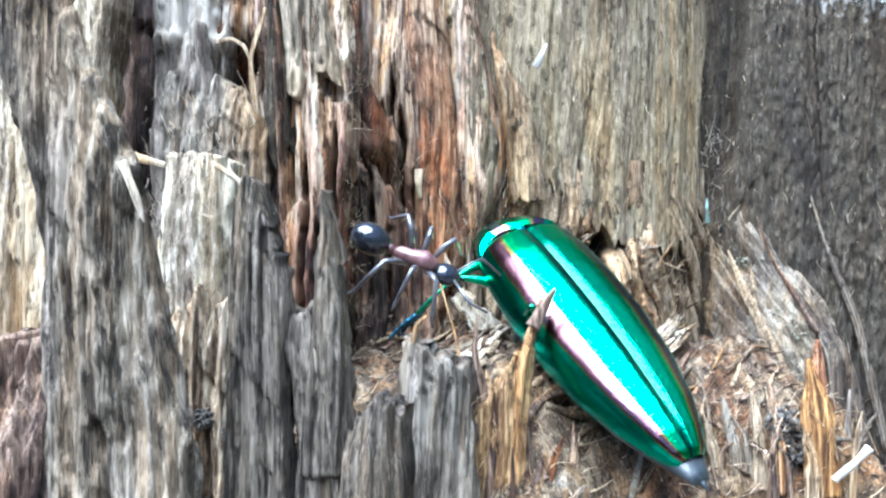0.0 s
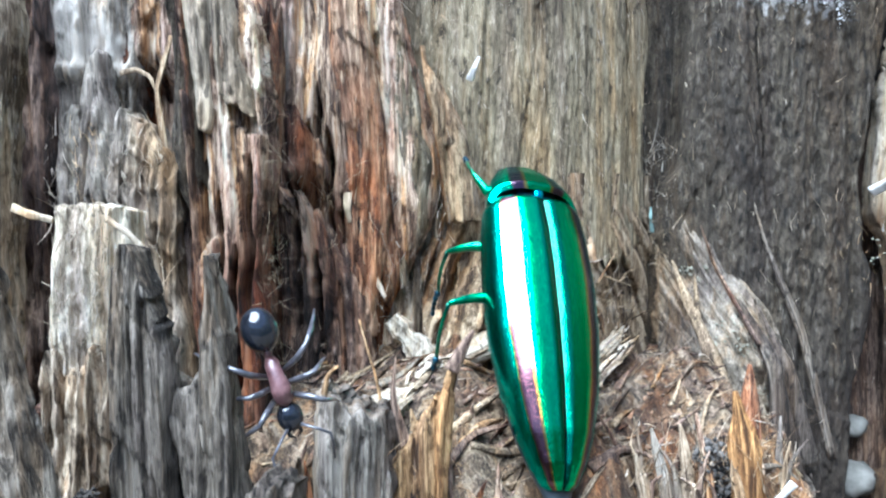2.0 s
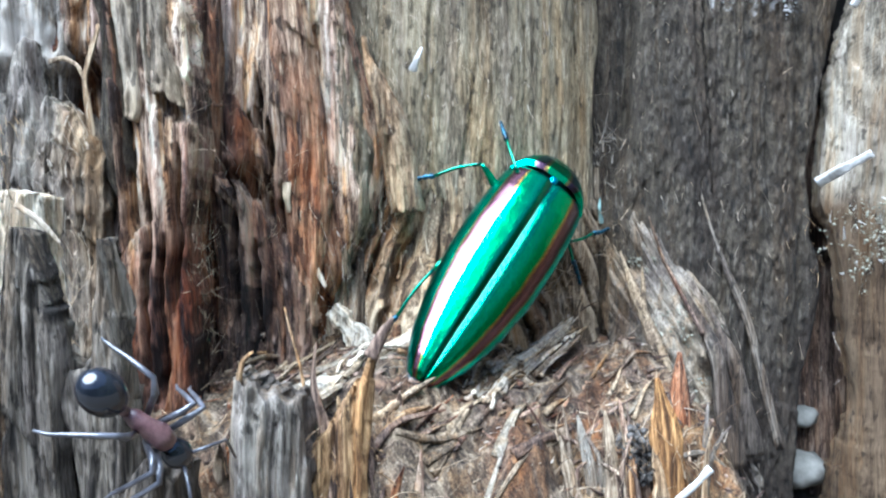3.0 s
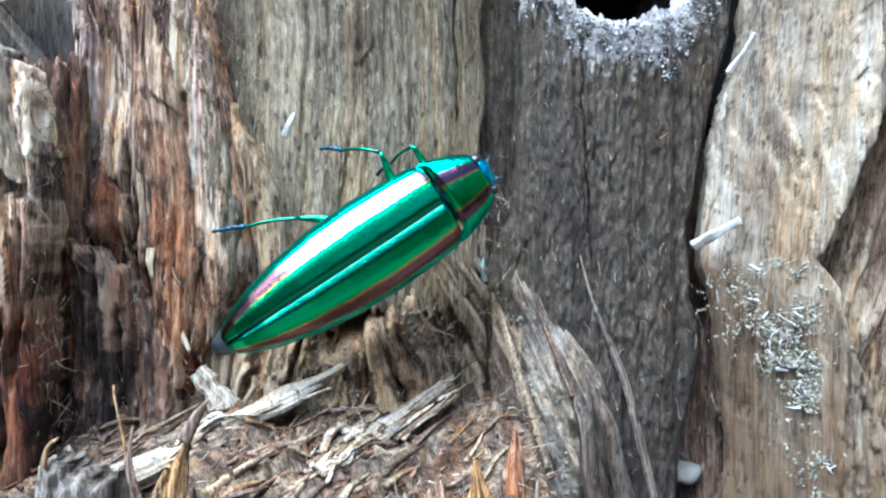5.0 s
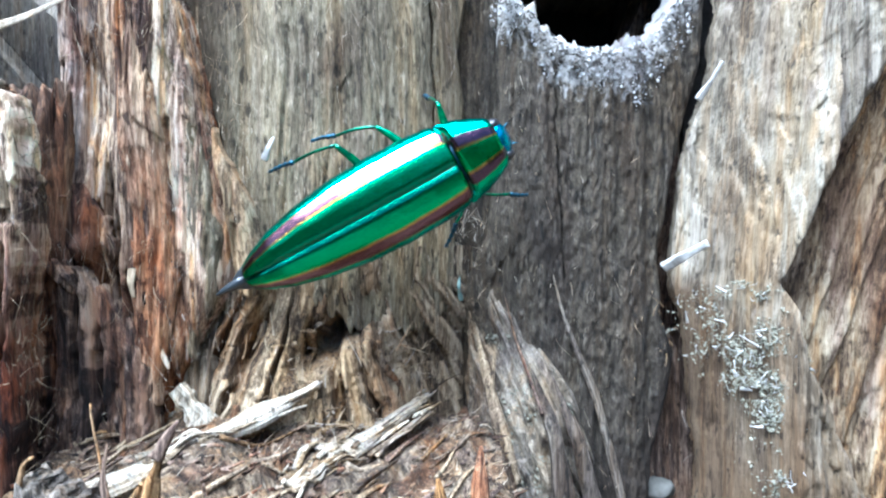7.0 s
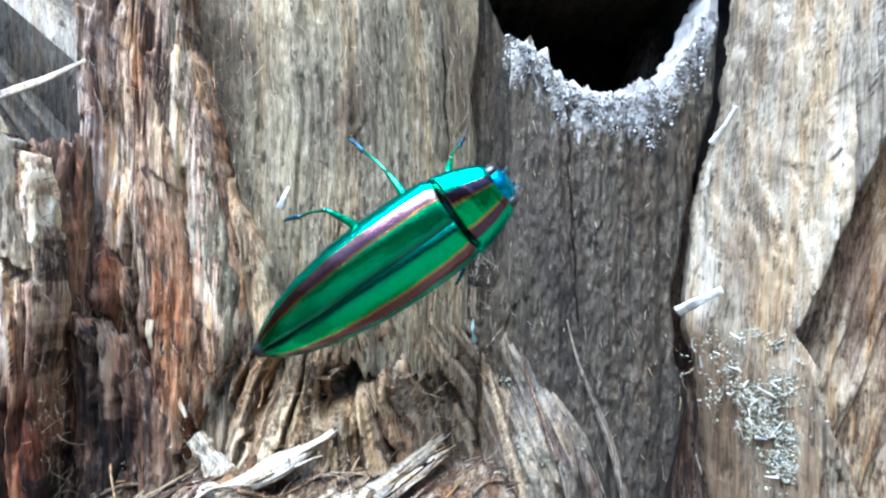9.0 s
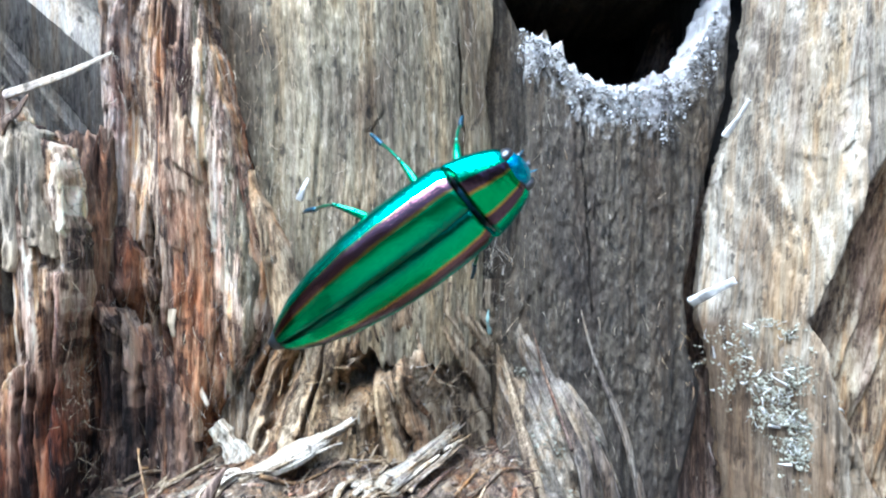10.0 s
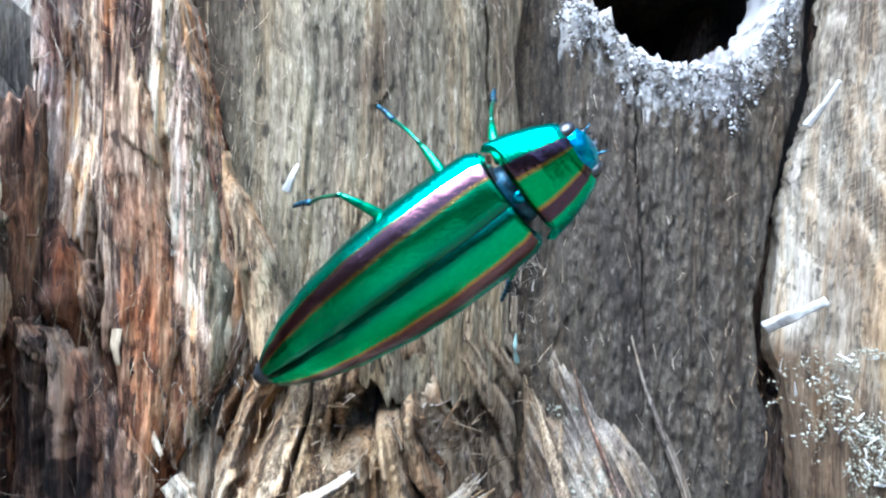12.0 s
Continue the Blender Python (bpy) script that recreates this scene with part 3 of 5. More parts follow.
slab("olive_slab", stump, "olive tan slab with a jagged, fringed lower edge", [(48, -2), (38, 1), (23, 5), (11, 8), (0, 10)], [(50, 36), (34, 35.2), (26, 35.4), (9, 34.0), (0, 33.4)],
     [(7, 10), (10, 9), (14, 5), (20, 1.5), (28, 0.5), (33, 3), (36, 4)], 52, by_u([(0, 91), (8, 89.4), (12.5, 86.8), (22, 88), (30, 92), (36, 98)]), OLIVE, 111, 5, 0.6, 0.2, 0.6, 0.1, jag=(2.5, 1), roll=0.3, pits=0.25, streak=0.6,
     splits=[([(22, 31.8), (46, 31.2)], 0.12, 2)], **FINE)
slab("recess_wood", stump, "dark grey wood in the recess between two slabs", 31, 44, -10, [(31, 56), (37, 54), (40, 47), (44, 44)], by_u([(31, 99.6), (36, 101.5), (41, 101), (44, 99.5)]), SLATE, 135, 5, 1.2, 0.3, 1.5, 0.1, jag=(0, 1), roll=0.5, **FINE)
slab("grey_slab", stump, "dark grey pitted slab below the hollow", [(50, 41.0), (26, 40.4), (12, 38.4), (6, 36.0), (2, 35.0), (-8, 35.2), (-26, 37), (-46, 38)],
     [(52, 69.5), (35.7, 68.2), (27, 65.3), (12.4, 62.6), (8.7, 61.8), (0.6, 62), (-3.8, 63.8), (-10, 63), (-17, 61), (-26, 60), (-46, 59)],
     -46, [(36, 52), (38, 50), (38.6, 45), (40.4, 44), (44.5, 41.6), (45.8, 39), (50, 36.4), (56, 36.2), (60.8, 38), (64.4, 43.5), (66.8, 48.5), (70, 55)],
     by_u([(35, 99.5), (38, 96.0), (41.5, 94), (46, 92.6), (58, 92.8), (63, 94), (68, 96)]), SLATE, 112, 9, 0.7, 0.2, 0.9, 0.03, jag=(0, 1.7), roll=1.2, pivot=40, pits=0.8, streak=0.4, mould_edge=11.0,
     splits=[([(4, 48.6), (20, 48.0), (36, 47.4)], 0.09, 2)], **FINE)
slab("peeling_layer", stump, "pale grey rippled layer peeling off the grey slab", [(4, 36.4), (-8, 35.6), (-30, 37)], [(4, 41.5), (0, 43), (-4, 46), (-9, 49.5), (-17, 52.5), (-30, 55)], -40,
     [(35, 1.0), (37.6, -1.0), (39, 0.6), (41, 3.2), (43.5, 0.5), (46, -3), (48, -3.5), (50, -9), (53, -15), (56, -20)], lambda u, w: np.interp(u, [35, 38, 41.5, 46, 56], [99.4, 96.0, 93.95, 92.6, 92.5]) - 5.5 * np.clip((-2 - w) / 8, 0, 1.3) * np.exp(-((u - 42.5) / 5.0) ** 2) * (0.7 + 0.6 * vn(u * 0.35, w * 0.3, 135)), PEEL, 136, 3, 1.6, 0.5, 2.6, 0.2, jag=(0, 1.8), roll=0.4, pivot=-2, pits=0.9, shear=0.42, streak=0.5, frost=lambda u, w: 0.18 * np.clip((-1 - w) / 5, 0, 1) + 0 * u, **FINE)
slab("pale_slab", stump, "pale bleached slab along a dark crack", [(55, 71.4), (35.7, 69.4), (27, 66.4), (12.4, 63.9), (8, 63.2), (4, 63.6), (-4, 65.0), (-11, 65.4), (-17, 65.4), (-46, 63.5)],
     [(55, 90), (36.6, 83), (24.7, 78), (12.8, 72.8), (6.5, 71.2), (-1, 71.8), (-7.5, 75.5), (-20, 80), (-46, 88)], -46, 58,
     lambda u, w: 94 - 18 * np.clip((u - (63.0 + 0.17 * np.clip(w, 0, 60))) / 8, 0, 1) ** np.interp(w, [-6, 14], [1.5, 0.9]) - 0.06 * np.clip(u - 71, 0, 20), PALE, 113, 3, 1.6, 0.5, 2.0, 0.3,
     jag=(0, 1), roll=1.0, pits=0.5, brown_mask=lambda u, w: 1.7 * np.clip((8 - w) / 6, 0, 1) * np.clip((67.5 - u) / 2, 0, 1) + 0.6 * np.clip((5 - w) / 8, 0, 1) + 0.3 * np.exp(-((u - 66 - 0.14 * np.clip(w, 0, 60)) / 1.5) ** 2), frost=lambda u, w: 0.22 * np.clip((9 - w) / 6, 0, 1) * np.exp(-((u - 71) / 4.0) ** 2) * (vn(u * 0.8, w * 0.8, 64) > 0.4), **FINE)
slab("brown_hollow", stump, "brown hollowed wood with pale grain", [(55, 84), (36.6, 79.5), (24.7, 74.6), (12.8, 70), (-1, 68.5), (-20, 76)], 112, -46, 58,
     by_u([(66, 88), (74, 85), (84, 80), (112, 60)]), HOLLOW, 114, 9, 2.0, 0.5, 1.8, 0.3, 0.2, 0.4, (0, 1), 1.0, shear=-0.25, streak=1.3, brown_mask=lambda u, w: 0.12 + 0.3 * np.exp(-((w - 12) / 12.0) ** 2))
slab("rear_wall", stump, "dark wood behind the crack", 50, 100, -50, -4, flat(132), DARK, 134, 5, 3, 1, 2, 0.5, 0.5, 0.6, (0, 3), 1.0)
slab("crack_infill", stump, "dark brown wood deep in the crack", 57, 76, -48, -5, flat(102), DARK, 115, 6, 1.5, 0.5, 1, 0.3, 0.3, 0.5, (0, 3), 1.0)
slab("tan_slab", stump, "tan split wood with diagonal cracks", [(16, 0), (0, -2), (-16, -3)], [(16, 9), (10, 11.5), (4, 14), (-16, 19)], -17, [(0, 17), (8, 13), (14, 8)],
     by_u([(-3, 85), (6, 86), (14, 90)], 0.1), TAN, 116, 6, 1.8, 0.5, 2.6, 0.4, jag=(0, 3), roll=1.5, **FINE)
slab("brown_slab", stump, "red brown rotten slab with dark splits", [(45, -11.5), (38, -10.8), (28, -10.4), (10, -10.5), (-16, -9)],
     [(45, 0.0), (38, 1.6), (30, 3.4), (23, 5.0), (14, 7.4), (11, 7.8), (5, 6.0), (0, 3.6), (-6, 0.5), (-16, -1)], -17, 50,
     by_u([(-12, 78.5), (-8, 80.5), (-6, 83.0), (-3.5, 80.6), (0, 82), (4, 82.5), (10, 85.5)]), BROWN, 117, 7, 2.2, 0.5, 2.6, 0.3, jag=(0, 2), roll=2.0, brown_mask=lambda u, w: np.clip((17 - w) / 15, 0, 0.85) * np.clip((4 - u) / 5, 0, 1), frost=lambda u, w: 0.3 * np.clip((-4.5 - u) / 3, 0, 1) * np.clip((w - 18) / 6, 0, 1),
     splits=[([(2, -7.4), (17, -6.6)], 0.4, 5), ([(-6, -5.2), (16, -4.6)], 0.5, 6), ([(5, -6.0), (21, -5.6)], 0.3, 4), ([(-8, -2.6), (9, -3.0)], 0.4, 5), ([(-10, -0.8), (3, 0.2)], 0.3, 3), ([(14, 0.9), (32, -0.8)], 0.22, 3)], **FINE)
slab("orange_strip", stump, "orange rotten strip on the brown slab", [(36, -3.5), (22, -3.6), (8, -3.4), (-4, -3.0)], [(36, -1.5), (26, 0.2), (16, 1.4), (8, 1.6), (-4, 0.2)], -5, [(-4, 30), (-2, 38), (0, 33)],
     flat(80.6, 0.2), RUST, 131, 3, 1.2, 0.5, 1.6, 0.4, jag=(3, 4), roll=1.0, **FINE)
slab("tan_strip", stump, "tan split strip beside the orange streak", [(45, -1.4), (34, -0.4), (22, 1.2), (8, 2.6), (0, 2.4)], [(45, -0.4), (38, 1.1), (30, 2.8), (23, 4.3), (12, 6.6), (4, 5.4), (0, 3.6)], 0, [(0, 46), (6, 44)],
     flat(81.8, 0.1), OLIVE, 132, 3, 1.4, 0.5, 2.0, 0.4, jag=(3, 3), roll=1.0, **FINE)
slab("needle_slab", stump, "thin tan slab with a pointed top", [(33, 5.0), (20, 6.0), (6, 8.6)], [(33, 5.7), (27, 6.8), (20, 8.7), (14, 10.6), (6, 12)], 6, [(4.6, 30.2), (5.4, 31.2), (6.6, 23), (8.4, 20), (9.4, 15.5), (12, 13)],
     flat(81.2, 0, -0.06, 0, 30), FRAY, 118, 2.0, 0.7, 0.4, 0.8, 0.25, 0.13, 0.35, (1, 0.6), 0.7)
slab("dark_slab", stump, "dark brown rotten wood low in the hollow", [(8, -13), (-16, -13)], [(10, -6), (2, -2.5), (-4, -0.6), (-16, -0.6)], -17, [(-13, 11), (-8, 8), (-4, 4), (-1, 0)],
     by_u([(-13, 75), (-8, 77), (-3, 79.6), (0, 80.6)]), DARK, 119, 6, 2.4, 0.7, 3.0, 0.6, jag=(0, 4), roll=1.5, streak=1.8,
     splits=[([(-14, -9.6), (6, -10.0)], 0.3, 4), ([(-8, -7.6), (7, -7.8)], 0.35, 4), ([(-14, -5.6), (3, -6.0)], 0.3, 4), ([(-12, -3.4), (0, -3.8)], 0.25, 3)], **FINE)
slab("back_left", stump, "dark brown wood behind the splintered columns", -44, -9, -20, [(-44, 30), (-30, 27), (-20, 24), (-9, 24)], flat(77, -0.05), DARK, 120, 6, 2.5, 0.6, 2, 0.4, 0.35, 0.6, (0, 4), 1.5)
slab("striated_slab", stump, "brown slab with tan upright striations", [(30, -17), (12, -15.6), (-20, -15)], [(30, -11.2), (23, -9.4), (13, -8.6), (-2, -9.6), (-20, -9)], -20, [(-17, 27.4), (-14, 28), (-11, 26.8), (-9, 26)],
     by_u([(-17, 67.2), (-12, 66.9), (-9, 67.3)]), BROWN, 121, 5, 1.2, 0.6, 3.0, 0.15, jag=(0, 1.2), roll=0.8, streak=1.6, brown_mask=lambda u, w: 0.25 + 0.8 * np.clip((12 - w) / 11, 0, 1) + 0 * u,
     splits=[([(-10, -13.2), (9, -12.8)], 0.25, 4), ([(-4, -10.6), (12, -10.2)], 0.3, 4), ([(-12, -11.8), (4, -11.6)], 0.3, 3), ([(2, -14.4), (14, -14.0)], 0.2, 3)], **FINE)
slab("fuzzy_slab", stump, "grey frayed wood with pointed splinters", [(24, -27), (0, -27.4), (-20, -27)], [(24, -17.5), (10, -16.4), (-20, -15)], -20, [(-28, 13), (-25, 15), (-23.2, 20), (-22.5, 20), (-21.5, 13.5), (-19, 14.5), (-17, 11)],
     flat(66.5), GREY, 122, 4, 1.4, 0.6, 1.6, 0.5, jag=(0, 2.5), roll=1.2, pits=0.6, **FINE)
slab("frosted_wall", stump, "grey frosted wood above the frayed splinters", [(31, -28.2), (-10, -28)], [(31, -20.6), (-10, -21)], -12, [(-28, 29), (-25, 30.5), (-22, 29.5)], lambda u, w: 69.0 - 0.8 * np.exp(-((w - 19.6) / 0.9) ** 2) - 0.5 * np.clip((w - 19.6) / 0.6, 0, 1),
     GREY, 137, 4, 1.0, 0.5, 2.0, 0.3, jag=(0, 2), roll=0.8, pits=0.7, frost=lambda u, w: 0.2 + 0.35 * np.clip((w - 18) / 4, 0, 1) + 0 * u, **FINE)
# Cup's brown and its darkness are put into the colour, following the recess.
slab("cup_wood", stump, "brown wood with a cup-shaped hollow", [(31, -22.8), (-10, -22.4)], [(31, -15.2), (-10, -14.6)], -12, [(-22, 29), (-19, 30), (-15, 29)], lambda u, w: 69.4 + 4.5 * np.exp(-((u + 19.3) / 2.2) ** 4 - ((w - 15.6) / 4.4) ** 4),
     BROWN, 138, 4, 0.8, 0.5, 1.6, 0.3, jag=(0, 2), roll=0.8, pits=0.6, brown_mask=lambda u, w: 0.1 + 0.95 * np.exp(-((u + 19.3) / 2.4) ** 4 - ((w - 15.6) / 4.8) ** 4), **FINE)
slab("edge_strip", stump, "dark slate-grey edge of the striated slab", [(29, -17.2), (20, -16.6), (11, -16.2)], [(29, -15.4), (20, -14.8), (11, -14.6)], 11, [(-17, 27.6), (-15, 28.2)], flat(66.4, 0.5, 0, -17), SLATE, 139, 3, 0.5, 0.4, 0.8, 0.2, jag=(3, 1), roll=0.5, **FINE)
slab("grey_cap", stump, "grey weathered skin on the striated slab", [(29, -15.8), (14, -14.8)], [(29, -11.6), (20, -10.4), (14, -9.6)], [(-15, 15.5), (-13, 18.4), (-11, 16.6), (-9.6, 18)], [(-16, 27.4), (-13, 28.4), (-10, 26.6)], by_u([(-17, 67.1), (-12, 66.7), (-9, 67.2)]), GREY, 140, 2, 0.9, 0.5, 1.8, 0.3, jag=(2, 1), roll=0.5, pits=0.5, **FINE)
slab("shelf_wall", stump, "grey fuzzy wood with a frosted ridge", [(26, -14), (-4, -13)], [(24, -8.5), (18, -6.6), (12, -5.4), (-4, -5)], -6, [(-14, 22), (-11, 20.5), (-8, 17), (-5.4, 13.5)], lambda u, w: 79.4 - 0.5 * np.exp(-((w - 11.5) / 0.8) ** 2) + 1.6 * np.clip((10.5 - w) / 3, 0, 1),
     BROWN, 141, 4, 1.2, 0.5, 2.6, 0.3, jag=(0, 2.5), roll=0.4, pits=0.7, brown_mask=lambda u, w: 0.75 + 0 * u, frost=lambda u, w: 0.1 + 0.4 * np.exp(-((w - 12) / 2.0) ** 2), **FINE)
slab("pale_left_slab", stump, "pale bleached slab beside a black crack", [(30, -64), (-20, -64)], [(30, -28.6), (20, -28.4), (9, -29.2), (-20, -30)], -20, 31, by_u([(-64, 58), (-40, 61), (-28, 62)]), CREAM, 123, 4, 0.8, 0.3, 1.2, 0.15, jag=(0, 3), roll=1.0, brown_mask=lambda u, w: 0.2 * np.clip((-30.5 - u) / 2, 0, 1) + 0.5 * np.clip((2 - w) / 10, 0, 1), frost=lambda u, w: 0.12 * (u > -31), **FINE)
slab("flat_column", stump, "pale grey column with a flat broken top", [(8, -21.2), (-3, -21.6), (-14, -22)], [(8, -16.6), (-8, -16.2), (-14, -15.6)], -16, [(-21, 6.6), (-19, 7.0), (-16.5, 6.8)],
     flat(54.0), CREAM, 125, 3, 0.9, 0.45, 1.4, 0.35, 0.1, 0.3, (0, 0.7), 1.0, pits=0.5)
slab("amber_foot", stump, "amber broken wood at the foot of the column", [(0, -21.4), (-16, -22)], [(0, -16), (-16, -14)], -18, [(-21, -3.4), (-18.6, -5.2), (-17.4, -3.4), (-16.6, -6), (-15, -4.2)], flat(52.6), HONEY, 129, 3, 1.2, 0.6, 2.0, 0.5, 0.1, 0.28, (0, 0.8), 0.5, pits=0.3, streak=1.5)
slab("split_post", stump, "grey weathered post with a split top", [(8, -12.9), (-8, -13.2), (-26, -14)], [(8, -10.7), (0, -10.5), (-3.4, -9.9), (-26, -8.6)], -28,
     [(-13.0, 2.8), (-12.0, 3.8), (-11.2, 4.2), (-10.7, 1.8), (-10.2, -0.5)], by_u([(-14, 45.2), (-10, 43.8), (-6, 44.6)]), DRAB, 126, 2.5, 0.8, 0.45, 2.0, 0.3, 0.08, 0.28, (0, 0.7), 0.25, pivot=-6, streak=1.3)
slab("post_foot", stump, "grey weathered foot of the split post", [(-3, -10.4), (-8, -9.6), (-26, -9.3)], [(-3, -6.5), (-9, -6.0), (-26, -5.2)], -28, [(-10.2, -3.6), (-8.4, -4.8), (-7.4, -4.0), (-6.2, -5.4)], by_u([(-10, 44.3), (-5, 45.2)]), DRAB, 142, 2.5, 0.7, 0.45, 1.8, 0.3, 0.08, 0.28, (0, 0.9), 0.4, streak=1.3)
slab("post_tooth", stump, "grey pointed tooth of the split post", [(4, -7.9), (-2, -8.3), (-14, -8.6)], [(4, -7.3), (0, -6.7), (-4, -6.2), (-14, -6.0)], -14, [(-8.2, 2.2), (-7.6, 3.7), (-7.1, 2.0), (-6.3, -1.5)], flat(44.6), DRAB, 128, 2.0, 0.5, 0.35, 0.8, 0.2, 0.08, 0.28, (0, 0.6), 0.6)
slab("leaning_slab", stump, "grey leaning splintered slab", [(26, -29.4), (13.5, -26.2), (2.8, -22.6), (-13.5, -21.4), (-26, -21)], [(26, -25.0), (13.5, -21.0), (4.3, -17.4), (-4.9, -15.2), (-9.4, -14.3), (-26, -12)],
     -26, 24, by_u([(-26, 41), (-19, 38.8), (-12, 39.8)]), POST, 127, 1.2, 1.0, 0.5, 1.8, 0.3, 0.1, 0.3, (0, 2), 0.5, pits=0.5, streak=1.2)
slab("rotten_base", stump, "dark brown rotten wood at the foot of the pale slab", -46, -21.5, -34, [(-46, -8), (-34, -8.6), (-28, -10), (-21.5, -13)], flat(51, 0.1, 0.25, -30, -12), DARK, 143, 8, 2.0, 0.6, 3.0, 0.4, 0.16, 0.35, (0, 2.5), 1.0, pits=0.8)


# ---- the ledge and what lies on it ----
def ledge_w(u, v):
    f = np.interp(v, [36, 50, 58, 63, 68, 75, 86, 100], [-45, -30, -22, -15.5, -12.4, -11.5, -9.5, -9])
    f = f - 4.0 * np.clip((u - 10) / 14, 0, 1)
    f = f - 10.0 * np.clip((u - 40) / 20, 0, 1) * np.clip((v - 70) / 20, 0, 1)
    f = f - 2.6 * np.clip(u - 39, 0, 40) - 1.2 * np.clip(-24 - u, 0, 20)
    f = f + 1.2 * np.exp(-((u - 13) / 8) ** 2) * np.clip((v - 69) / 7, 0, 1)
    c = u - 0.8 * v
    return f + 2.4 * (vn(u * 0.14, v * 0.14, 200) - 0.5) + 2.8 * (ridge(c * 0.3, (u + v) * 0.07, 201) - 0.5) + 1.8 * (ridge(c * 0.8, (u + v) * 0.16, 204) - 0.5) + 0.6 * (vn(u * 1.4, v * 1.4, 202) - 0.5)


def build_ledge():
    us, vs = np.arange(-44, 92, 0.55), np.arange(36, 104, 0.55)
    u, v = np.meshgrid(us, vs)
    verts = np.stack([u, v, ledge_w(u, v)], -1).reshape(-1, 3)
    attach("ledge", mesh_of("ledge", verts, grid_faces(len(vs), len(us)), LITTER, strand=vn(verts[:, 0] * 1.5, verts[:, 1] * 1.5, 203)), stump, "brown broken ledge covered with crumbs")


build_ledge()


def build_rear_ledge():
    us, vs = np.arange(48, 100, 0.6), np.arange(94, 134, 0.6)
    u, v = np.meshgrid(us, vs)
    w = -36 + 0.06 * (v - 94) + 4 * (vn(u * 0.2, v * 0.2, 205) - 0.5) + 2 * (vn(u * 0.7, v * 0.7, 206) - 0.5)
    attach("rear_ledge", mesh_of("rear_ledge", np.stack([u, v, w], -1).reshape(-1, 3), grid_faces(len(vs), len(us)), SLATE), stump, "dark crumbly floor behind the crack")


build_rear_ledge()


SLAB_FACE = knots([(0, 88), (12, 86.6), (22, 88), (30, 92), (36, 98)])


def fringe_v(u, w):
    """The torn foot of the olive slab: it runs out onto the ledge, with a dark cavity under the slab's edge."""
    low = np.clip(5 - w, 0, 30)
    out = np.interp(u, [6, 13, 18, 24, 30, 42], [0.5, 0.46, 0.3, 0.12, 0.02, 0.0])
    v = SLAB_FACE(u) + 0.1 - out * low + 1.8 * np.clip((u - 22) / 6, 0, 1) * np.clip((1 - w) / 6, 0, 1)
    a, b = (u - 18.8) * 0.8 + (w + 0.2) * 0.6, -(u - 18.8) * 0.6 + (w + 0.2) * 0.8
    v = v + 7.5 * np.exp(-(a / 4.6) ** 2 - (b / 1.7) ** 2)
    v = v + 7.0 * np.clip((u - 34.5) / 4, 0, 1) ** 2
    return v


def build_fringe():
    """Torn wood that spills from under the olive slab onto the ledge: fins fan out from the cavity."""
    us, ws = np.arange(5, 42, 0.14), np.arange(-19, 11, 0.17)
    u, w = np.meshgrid(us, ws)
    c = 17.5 + (u - 17.5) / (1 + 0.05 * np.clip(7 - w, 0, 30))
    calm = 1 - 0.85 * np.clip((u - 25) / 6, 0, 1)
    c = c + calm * (1.6 * (vn(u * 0.16, w * 0.16, 214) - 0.5) + 0.6 * (vn(u * 0.4, w * 0.35, 215) - 0.5)) + 0.2 * (vn(u * 1.0, w * 0.9, 216) - 0.5)
    torn = np.clip((7 - w) / 8, 0, 1) * (1 - 0.85 * np.clip((u - 24) / 6, 0, 1))
    h = 2.4 * (ridge(c * 0.42, w * 0.05, 210) - 0.5) + 1.5 * (ridge(c * 1.0, w * 0.09, 211) - 0.5) + 0.5 * (ridge(c * 2.4, w * 0.16, 212) - 0.5)
    h += 0.8 * (vn(u * 0.5, w * 0.5, 213) - 0.5) + 0.35 * (vn(u * 2.0, w * 2.0, 217) - 0.5)
    gap = np.abs(vn(c * 0.55, w * 0.03, 218) - 0.5)
    h -= 2.6 * np.exp(-(gap / 0.07) ** 2)
    cell = np.floor(c / 0.45)
    tone = hashed(cell, np.floor(w / 6 + 9 * hashed(cell, 0 * cell, 5)), 6)
    verts = np.stack([u, fringe_v(u, w) - 1.25 * h * (0.2 + 0.8 * torn), w], -1).reshape(-1, 3)
    attach("frayed_mass", mesh_of("frayed_mass", verts, grid_faces(len(ws), len(us)), FRAY, strand=tone.ravel()), stump, "tan torn wood with curved fins and a dark cavity")
    rng = np.random.RandomState(219)
    for k in range(18):
        u0, w0 = 8 + 18 * rng.rand(), rng.uniform(-9, 3)
        run = rng.uniform(3, 7)
        slant = 0.05 * (u0 - 17.5) + 0.12 * rng.normal()
        path = []
        for f in (0, 0.35, 0.7, 1.0):
            uu, ww = u0 + slant * run * f + 0.3 * rng.normal(), w0 - run * f
            path.append((uu, float(fringe_v(uu, max(ww, -15))) - 0.6 - 0.5 * rng.rand(), ww))
        splinter("torn_fibre", stump, "", path, rng.uniform(0.4, 1.2), 0.5, (FRAY, LITTER, FRAY, FRAY)[k % 4], 600 + k, 0.15, 14, 6)


build_fringe()


